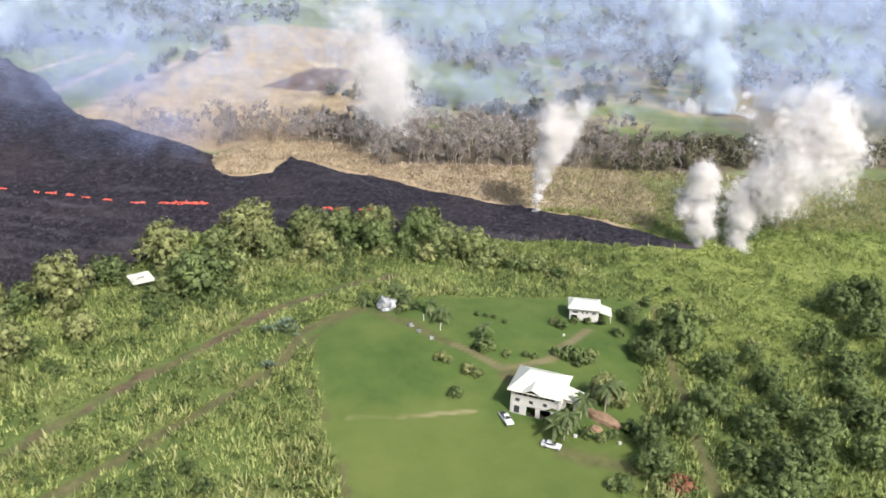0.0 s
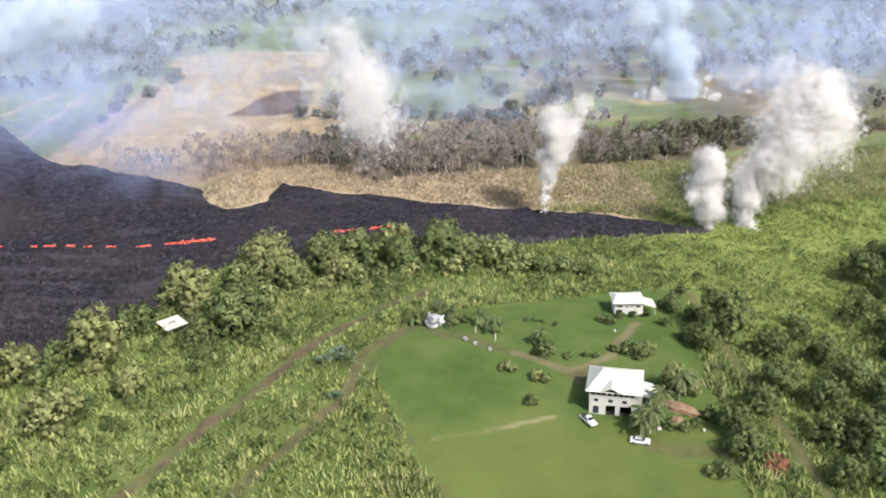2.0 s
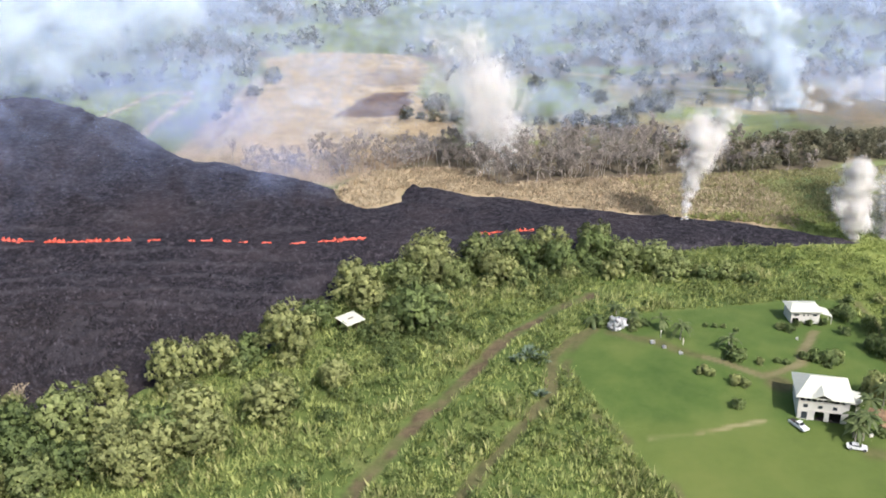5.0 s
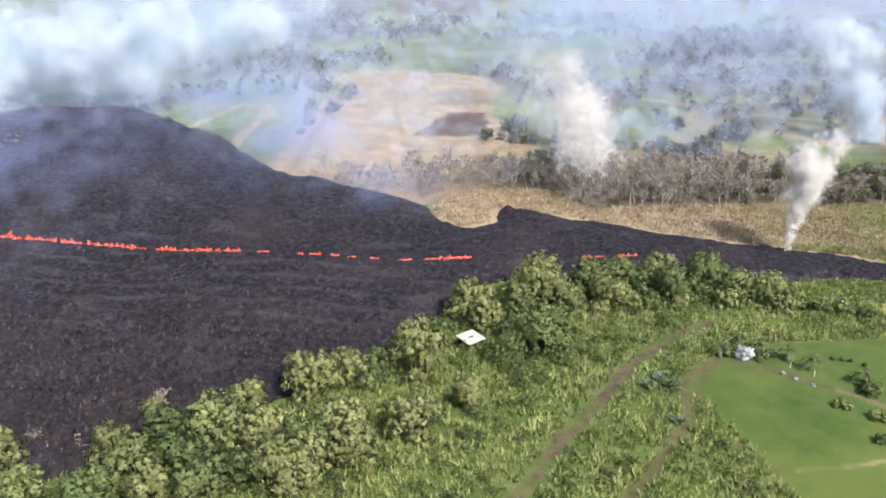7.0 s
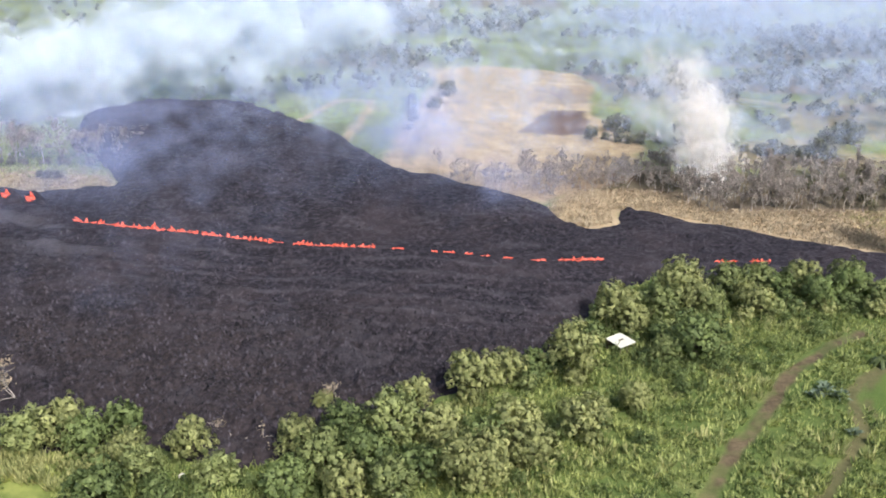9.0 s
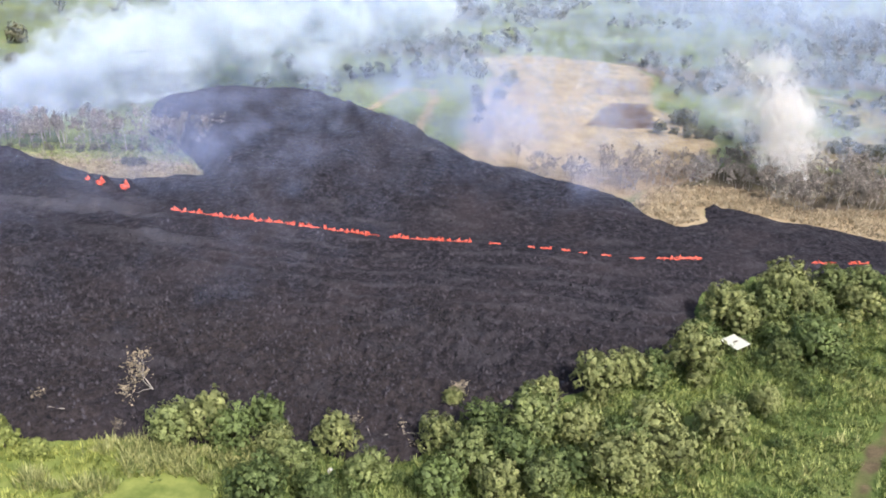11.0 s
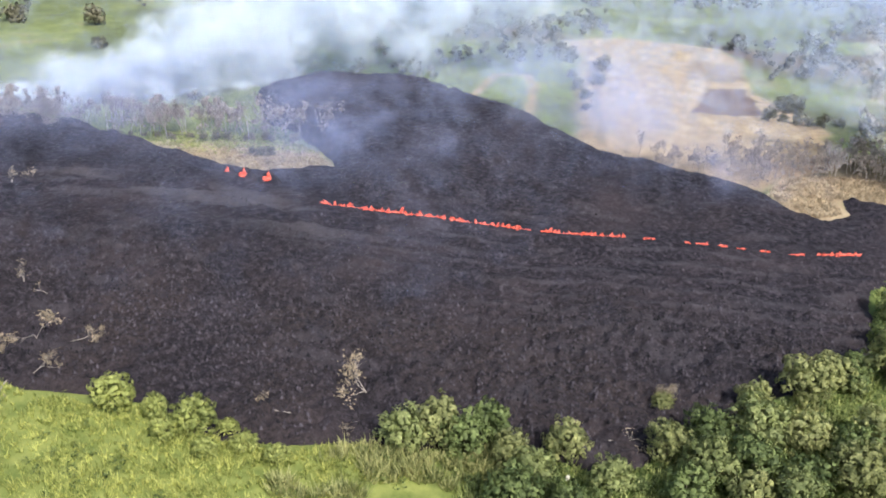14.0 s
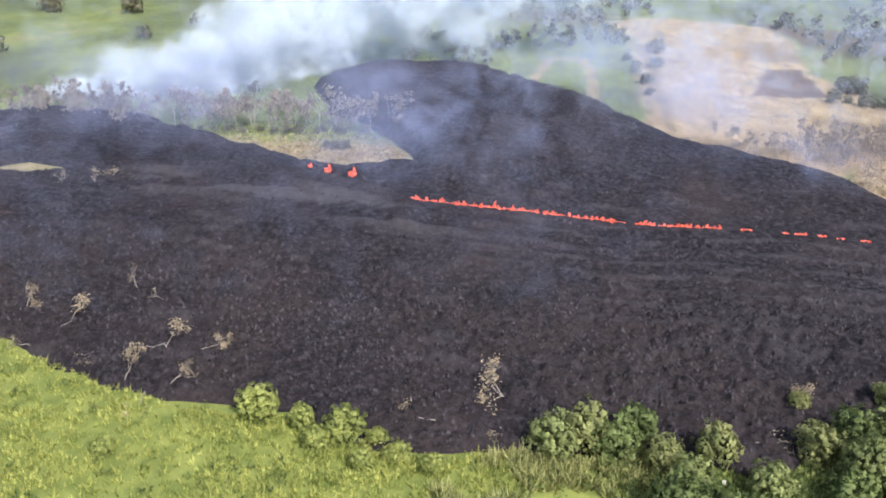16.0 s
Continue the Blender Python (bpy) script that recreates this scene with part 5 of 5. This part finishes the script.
def car(x, y, heading, pickup, label):
    """A car from a profile drawn from the side, swept across its width; the cabin narrows upwards."""
    c = tagged(new("car"), label, "car", "cars parked on the lawn")
    c.matrix_world = pose(x, y, float(ground_z(x, y)) + 0.02, 0, 0, heading) @ Matrix.Scale(0.85, 4)

    def sweep(profile, low, high, narrow):
        bm = bmesh.new()
        top, bottom = max(p[1] for p in profile), min(p[1] for p in profile)
        rows = []
        for side in (-1, 1):
            rows.append([bm.verts.new((px, side * (low + (high - low) * (pz - bottom) / (top - bottom) * narrow), pz)) for px, pz in profile])
        n = len(profile)
        bm.faces.new(rows[0][::-1])
        bm.faces.new(rows[1])
        for k in range(n):
            bm.faces.new((rows[0][k], rows[0][(k + 1) % n], rows[1][(k + 1) % n], rows[1][k]))
        bmesh.ops.recalc_face_normals(bm, faces=bm.faces)
        return bm

    if pickup:
        body = [(-2.6, 0.4), (2.5, 0.4), (2.6, 0.6), (2.55, 0.95), (1.2, 1.05), (-0.5, 1.05), (-2.6, 1.02)]
        cabin = [(1.15, 1.05), (0.45, 1.72), (-0.45, 1.74), (-0.65, 1.05)]
    else:
        body = [(-2.2, 0.35), (2.15, 0.35), (2.25, 0.6), (2.15, 0.85), (1.1, 0.98), (-1.7, 1.0), (-2.25, 0.92)]
        cabin = [(1.1, 0.98), (0.35, 1.45), (-1.0, 1.47), (-1.75, 1.0)]
    part("body", sweep(body, 0.92, 0.88, 1.0), CAR_PAINT, c, bevel=0.05)
    part("cabin", sweep(cabin, 0.84, 0.62, 1.0), CAR_PAINT, c, bevel=0.04)
    (ax, az), (bx, bz), (dx, dz), (ex, ez) = cabin
    glassy = {"windscreen": ((ax, az), (bx, bz)), "rear_window": ((ex, ez), (dx, dz))}
    for name, ((x0, z0), (x1, z1)) in glassy.items():
        bm = bmesh.new()
        sgn = 0.03 if name == "windscreen" else -0.03
        vs = [bm.verts.new(v) for v in ((x0 + (x1 - x0) * 0.15 + sgn, -0.72, z0 + (z1 - z0) * 0.15 + 0.02), (x0 + (x1 - x0) * 0.15 + sgn, 0.72, z0 + (z1 - z0) * 0.15 + 0.02), (x0 + (x1 - x0) * 0.88 + sgn, 0.58, z0 + (z1 - z0) * 0.88 + 0.02), (x0 + (x1 - x0) * 0.88 + sgn, -0.58, z0 + (z1 - z0) * 0.88 + 0.02))]
        bmesh.ops.solidify(bm, geom=[bm.faces.new(vs)], thickness=0.02)
        part(name, bm, GLASS, c)
    for side in (-1, 1):
        bm = bmesh.new()
        vs = [bm.verts.new(v) for v in ((ax - 0.25, side * 0.83, az + 0.1), (ex + 0.25, side * 0.83, ez + 0.1), (dx + 0.05, side * 0.67, dz - 0.1), (bx - 0.05, side * 0.67, bz - 0.1))]
        bmesh.ops.solidify(bm, geom=[bm.faces.new(vs)], thickness=0.02)
        part("side_window", bm, GLASS, c)
        boxes("headlight", LAMP, c, ((body[2][0] - 0.1, side * 0.7 - 0.14, 0.62), (body[2][0] + 0.01, side * 0.7 + 0.14, 0.78)))
    if pickup:
        boxes("bed_liner", DARK, c, ((-2.5, -0.78, 1.03), (-0.75, 0.78, 1.075)), label="dark open load bed")
    for wx in (1.55, -1.6 if pickup else -1.4):
        for side in (-1, 1):
            bm = bmesh.new()
            bmesh.ops.create_cone(bm, cap_ends=True, segments=18, radius1=0.36, radius2=0.36, depth=0.22, matrix=pose(wx, side * 0.84, 0.36, 90))
            w = part("wheel", bm, RUBBER, c)
            bm = bmesh.new()
            bmesh.ops.create_cone(bm, cap_ends=True, segments=14, radius1=0.21, radius2=0.21, depth=0.04, matrix=pose(wx, side * 0.96, 0.36, 90))
            part("rim", bm, RIM, w)


big_house()
small_house()
shed()
car(16.3, 145.5, -70, True, "white pickup truck parked on the lawn")
car(24.5, 137.8, -22, False, "white sedan parked on the grass beside palms")


def palm(x, y, tall, seed, label, reach=3.1, mat=None):
    """A curved ringed trunk under a head of drooping feathered fronds."""
    r = np.random.default_rng(seed)
    p = tagged(new("palm"), label, "palm tree", "palms in the yard")
    p.location = (x, y, float(ground_z(x, y)))
    lean = r.normal(0, 0.06, 2) * tall
    pts = [(lean[0] * t * t, lean[1] * t * t, tall * t - 0.2) for t in (0, 0.25, 0.5, 0.75, 1.0)]
    v, f = limb(pts, [0.2, 0.15, 0.13, 0.12, 0.13], 8)
    piece("trunk", mesh_of("trunk", v, np.array(f), True), PALE_BARK, p)
    top = Vector(pts[-1])
    for k in range(15):
        a, rise = 2.4 * k + r.normal(0, 0.2), r.uniform(-0.35, 0.9)
        verts, faces = [], []
        for j in range(9):
            t = j / 8
            q = top + Vector((math.cos(a) * reach * t * math.cos(rise * 0.6), math.sin(a) * reach * t * math.cos(rise * 0.6), reach * (rise * t - 0.75 * t * t)))
            w = 0.42 * math.sin(math.pi * min(0.97, 0.12 + 0.86 * t))
            side = Vector((-math.sin(a), math.cos(a), 0)) * w
            verts += [q - side - Vector((0, 0, w * 0.5)), q, q + side - Vector((0, 0, w * 0.5))]
        for j in range(8):
            faces += [(3 * j, 3 * j + 1, 3 * j + 4, 3 * j + 3), (3 * j + 1, 3 * j + 2, 3 * j + 5, 3 * j + 4)]
        piece("frond", mesh_of("frond", [tuple(u) for u in verts], np.array(faces)), mat or PALM_LEAF, p)


for k, (x, y, tall) in enumerate([(25.8, 141.5, 5.5), (27.3, 140.5, 6.2), (28.3, 142.4, 5.0), (25.2, 139.8, 4.2), (37, 150.6, 6.5), (31.5, 147.4, 5.2), (38.9, 152.4, 5.5), (0.4, 187.6, 3.0), (3.2, 180.4, 4.2), (13.1, 175.3, 3.6), (-15.2, 191.4, 2.6), (-8, 196.9, 2.8), (-5.5, 190.9, 3.2)]):
    palm(x, y, tall, 700 + k, "green palm with drooping feathered fronds in the yard")


def bush(x, y, size, seed, leaf_mat, label, leaves=700):
    b = tree_thing(leafy_shape(seed, 2.2, 1.5, 9 if leaf_mat == BLOSSOM else 6, leaves, 0.36, 0.06, 0.06, heart_size=0.45), leaf_mat, BARK, label, "bush", "foliage", "bush")
    b.matrix_world = pose(x, y, float(ground_z(x, y)) - 0.05, 0, 0, 57 * seed) @ Matrix.Diagonal((size, size, size, 1))
    tagged(b, group="bushes in the yard")


GREEN_BUSH, PALE_BUSH = "rounded dark green bush on the lawn", "leafy bush with pale yellow-green leaves"
for k, (x, y, s, m) in enumerate([(32.3, 184.6, 1.0, 1), (35.9, 187.9, 0.8, 1), (39.1, 188.1, 0.8, 1), (42.7, 188.7, 0.9, 1), (30.7, 186, 0.9, 0), (31.8, 169.7, 1.3, 1), (34.4, 168.3, 1.6, 1), (37, 170.3, 1.2, 0), (29.2, 170.8, 0.9, 1), (47.9, 175.4, 1.2, 1),
                                  (3, 165.1, 1.0, 2), (4.6, 164.3, 0.8, 0), (9.2, 160.9, 1.0, 2), (11, 160.1, 0.9, 0), (6.1, 152.5, 1.05, 1), (13, 170.1, 1.5, 1), (12.6, 172.4, 1.2, 1), (18, 168.7, 0.75, 2), (22.1, 169.1, 0.6, 1), (12, 187.3, 0.5, 1),
                                  (14, 186.8, 0.5, 1), (16, 186.2, 0.5, 0), (18.5, 184.2, 0.5, 1), (-6, 187.1, 1.2, 0), (-13.5, 190.2, 1.3, 1), (-3.5, 188.7, 1.0, 1), (31.8, 142.1, 1.0, 1), (34.4, 140.7, 0.9, 0), (37, 141.8, 0.9, 1), (35.1, 127, 1.1, 0),
                                  (41.1, 143.9, 1.2, 1), (37.3, 154.2, 1.3, 0), (39.8, 156.2, 1.4, 1), (45.8, 183.3, 1.1, 1), (51.2, 194.5, 1.3, 1), (56.5, 201.5, 1.2, 1), (53.3, 198, 1.0, 0), (24.1, 168.4, 0.6, 1), (38.1, 192.4, 0.9, 1), (48.6, 194.2, 1.0, 1)]):
    bush(x, y, s, 800 + k, LEAF[m], PALE_BUSH if m == 2 else GREEN_BUSH)
for x, y, s in ((-4, 179.3, 0.42), (-2, 176.6, 0.36), (1, 173.8, 0.34)):
    bush(x, y, s, 860 + int(x), BLOSSOM, "small white-flowering shrub beside the lawn")
bush(-10.2, 188.3, 1.45, 870, BLOSSOM, "large rounded bush covered in white blossom", 2600)
bush(65.1, 211.7, 0.9, 871, LEAF[1], "narrow dark green cypress-like bush")


def spiky(x, y, size, seed, label):
    """A rosette of stiff arching leaves."""
    r = np.random.default_rng(seed)
    b = tagged(new("agave"), label, "plant")
    b.location = (x, y, float(ground_z(x, y)))
    for k in range(26):
        a, rise, reach = 2.4 * k, r.uniform(0.4, 1.4), size * r.uniform(0.8, 1.15)
        side = Vector((-math.sin(a), math.cos(a), 0)) * 0.1 * size
        q = [Vector((math.cos(a) * reach * t * math.cos(rise), math.sin(a) * reach * t * math.cos(rise), reach * (math.sin(rise) * t - 0.35 * t * t))) for t in (0, 0.35, 0.7, 1.0)]
        verts = [q[0] - side * 0.6, q[0] + side * 0.6, q[1] - side, q[1] + side, q[2] - side * 0.8, q[2] + side * 0.8, q[3]]
        me = bpy.data.meshes.new("blade")
        me.from_pydata([tuple(v) for v in verts], [], [(0, 1, 3, 2), (2, 3, 5, 4), (4, 5, 6)])
        piece("blade", me, SILVER, b)


for k, (x, y, s) in enumerate([(-34, 178.3, 3.6), (-31, 176.4, 3.2), (-37, 177.2, 3.0), (-33, 180.7, 3.0), (-34, 161.6, 2.8)]):
    spiky(x, y, s, 900 + k, "clump of silvery blue-green spiky leaves")


def heap(name, x, y, length, width, tall, turn, material, label, seed):
    """A lumpy mound."""
    bm = bmesh.new()
    bmesh.ops.create_icosphere(bm, subdivisions=4, radius=1.0)
    for v in bm.verts:
        v.co += v.co.normalized() * 0.35 * noise.noise(v.co * 2.2 + Vector((seed, 0, 0))) + Vector(noise.noise_vector(v.co * 6)) * 0.06
        v.co = Vector((v.co.x * length / 2, v.co.y * width / 2, max(v.co.z, -0.25) * tall))
    h = part(name, bm, material, None)
    h.matrix_world = pose(x, y, float(ground_z(x, y)), 0, 0, turn)
    return tagged(h, label, "mound")


heap("dirt_mound", 35.8, 147.9, 8.5, 3.2, 1.3, -42, EARTH, "long brown mound of heaped earth beside the house", 3)
heap("dirt_mound", 34.1, 144.3, 2.6, 2.0, 0.8, 10, EARTH, "small brown heap of earth by palms", 7)
brush = tree_thing(leafy_shape(950, 1.6, 2.6, 7, 700, 0.5, 0.02, 0.06), RED_BRUSH, BARK, "heap of dead reddish-brown brush on the grass", "brush_pile", "foliage", "brush pile")
brush.matrix_world = pose(47, 127.7, float(ground_z(47, 127.7)), 0, 0, 20)
for k, (x, y, s) in enumerate([(29.7, 141.7, 0.7), (38.1, 139.9, 0.6), (32.3, 180.5, 0.6), (-177, 146, 1.0)]):
    b = tagged(new("storage_box"), "small white box standing on the grass", "box")
    b.matrix_world = pose(x, y, float(ground_z(x, y)) - 0.02, 0, 0, 25 * k)
    boxes("box_body", WHITE, b, ((-s / 2, -s / 3, 0), (s / 2, s / 3, s * 0.8)), bevel=0.03)
    boxes("lid", WHITE, b, ((-s / 2 - 0.03, -s / 3 - 0.03, s * 0.803), (s / 2 + 0.03, s / 3 + 0.03, s * 0.9)))
for x, y in ((-1, 182.3), (3, 177.9)):
    b = tagged(new("garden_post"), "short white wooden post among the flower shrubs", "post")
    b.location = (x, y, float(ground_z(x, y)) - 0.1)
    boxes("post_shaft", WHITE, b, ((-0.09, -0.09, 0), (0.09, 0.09, 1.7)), bevel=0.02)
    boxes("post_cap", WHITE, b, ((-0.13, -0.13, 1.703), (0.13, 0.13, 1.8)), bevel=0.02)

# ---- steam and smoke ----
vapour("steam_plume", [(-14, 345.8, -3, 5, 1), (-17, 348.8, 10, 10, 2), (-20, 351.8, 24, 13, 3), (-25, 354.8, 37, 12, 2), (-34, 358.8, 50, 11, 1.2)], 17000, 0.95, STEAM, "white billowing steam plume rising from the scorched woods", 1, 150, 0.55)
vapour("steam_plume", [(34.2, 267.5, -2.5, 0.9, 0.6), (34.7, 267.5, 5.5, 2.2, 1), (36.2, 268.5, 16.5, 4, 2), (40.2, 269.5, 26.5, 6.5, 3), (44.2, 271.5, 33.5, 5, 1)], 24000, 0.62, STEAM, "narrow white steam column above the black lava tongue", 2, 60, 0.35)
vapour("steam_plume", [(95.4, 248.8, -3.5, 2.5, 1.2), (95.4, 248.8, 3.5, 4, 1.5), (102.4, 251.8, 13.5, 7, 2), (112.4, 254.8, 23.5, 10, 3), (121.4, 258.8, 32.5, 11, 3), (121.4, 260.8, 41.5, 8, 1.3)], 50000, 0.95, STEAM, "dense white steam cloud leaning downwind from the lava tip", 3, 150, 0.5)
vapour("steam_plume", [(82.9, 247.8, -3.5, 1.8, 1), (81.9, 247.8, 3.5, 4.2, 2), (81.9, 248.8, 12.5, 5.2, 2), (83.9, 248.8, 20.5, 4, 1)], 20000, 0.65, STEAM, "small white steam puff at the lava tip", 4, 40, 0.4)
vapour("fume_row", [(126, 435.7, -3.3, 4, 1), (134, 432.7, -1.3, 5, 2), (148, 425.7, -0.3, 5, 2), (168, 429.7, -0.3, 5, 1), (198, 447.7, 0.7, 7, 2), (218, 455.7, 3.7, 8, 2)], 14000, 1.1, STEAM, "low white fumes drifting above the far fissure", 5, 50, 0.6)
vapour("fume_row", [(143.9, 426.4, -0.1, 5, 1), (140.9, 431.4, 15.9, 9, 2), (134.9, 438.4, 33.9, 12, 2), (126.9, 446.4, 51.9, 14, 1)], 14000, 2.0, SMOKE, "thin bluish smoke column above the far fissure", 6, 60, 0.5, "smoke")
vapour("smoke_bank", [(-425, 402, 6, 9, 1.5), (-385, 410, 14, 13, 3), (-345, 432, 25, 17, 4), (-305, 470, 33, 19, 4), (-260, 492, 38, 20, 3), (-215, 500, 42, 20, 2), (-150, 500, 44, 22, 1.2)], 42000, 3.6, SMOKE, "broad bluish-white smoke bank drifting behind the lava bank", 7, 150, 0.6, "smoke")
vapour("lava_smoke", [(-262, 330, 8, 8, 1), (-240, 345, 14, 12, 2), (-215, 365, 22, 14, 2), (-175, 370, 22, 14, 1), (-130, 320, 14, 10, 1), (-105, 300, 12, 8, 1)], 1600, 4.6, VEIL, "thin blue smoke wisps drifting over the lava bank", 8, 60, 0.7, "smoke")
r = np.random.default_rng(9)
hx, hy, hz = r.uniform(-700, 620, 150000), 445 + 500 * r.uniform(0, 1, 150000) ** 1.1, r.uniform(0, 1, 150000) ** 1.2 * 70
ok = r.uniform(0, 1, len(hx)) < (0.45 + 0.55 * step(0.35, 0.7, fbm(hx, hz * 2.2 + hy * 0.5, 110, 3, 55))) * (0.6 + 0.4 * step(-60, -200, hx) + 0.3 * step(-20, 60, hx)) * (0.08 + 0.92 * step(-430, -330, hx))
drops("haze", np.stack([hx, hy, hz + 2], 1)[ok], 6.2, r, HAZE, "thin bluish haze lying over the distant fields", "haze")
hx, hy, hz = r.uniform(-30, 260, 16000), r.uniform(385, 470, 16000), r.uniform(0, 1, 16000) ** 1.5 * 34
ok = r.uniform(0, 1, len(hx)) < step(0.4, 0.68, fbm(hx, hz * 2.5, 40, 4, 57))
drops("haze", np.stack([hx, hy, hz + 3], 1)[ok], 3.2, r, HAZE, "thin white mist above the scorched woods", "haze")
hx, hy, hz = r.uniform(-440, -50, 24000), r.uniform(268, 420, 24000), 5 + r.uniform(0, 1, 24000) ** 1.3 * 32
ok = r.uniform(0, 1, len(hx)) < (0.15 + 0.85 * step(0.42, 0.66, fbm(hx, hz * 2 + hy * 0.4, 45, 4, 59))) * step(-60, -110, hx) * step(275, 310, hy)
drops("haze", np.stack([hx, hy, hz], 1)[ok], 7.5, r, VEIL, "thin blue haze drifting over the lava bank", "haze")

hx, hy, hz = r.uniform(-330, 330, 8000), r.uniform(338, 450, 8000), 4 + r.uniform(0, 1, 8000) ** 1.4 * 40
ok = r.uniform(0, 1, len(hx)) < (0.35 + 0.65 * step(0.35, 0.65, fbm(hx, hz * 2 + hy * 0.4, 70, 3, 63))) * step(338, 380, hy) * step(-260, -150, hx)
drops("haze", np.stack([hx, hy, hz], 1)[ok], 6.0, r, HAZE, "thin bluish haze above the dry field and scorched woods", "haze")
hx, hy, hz = r.uniform(-430, -150, 1900), r.uniform(175, 310, 1900), 4 + r.uniform(0, 1, 1900) ** 1.5 * 26
ok = r.uniform(0, 1, len(hx)) < (0.3 + 0.7 * step(0.35, 0.65, fbm(hx, hz * 2 + hy * 0.6, 50, 3, 65))) * step(-150, -260, hx) * step(175, 215, hy)
drops("haze", np.stack([hx, hy, hz], 1)[ok], 7.0, r, VEIL, "thin smoke drifting low over the lava", "haze")

# ---- from plan units to metres ----
for ob in list(scene.objects):
    if ob.parent is None and ob not in (cam, sun):
        ob.matrix_basis = Matrix.Scale(UNIT, 4) @ ob.matrix_basis
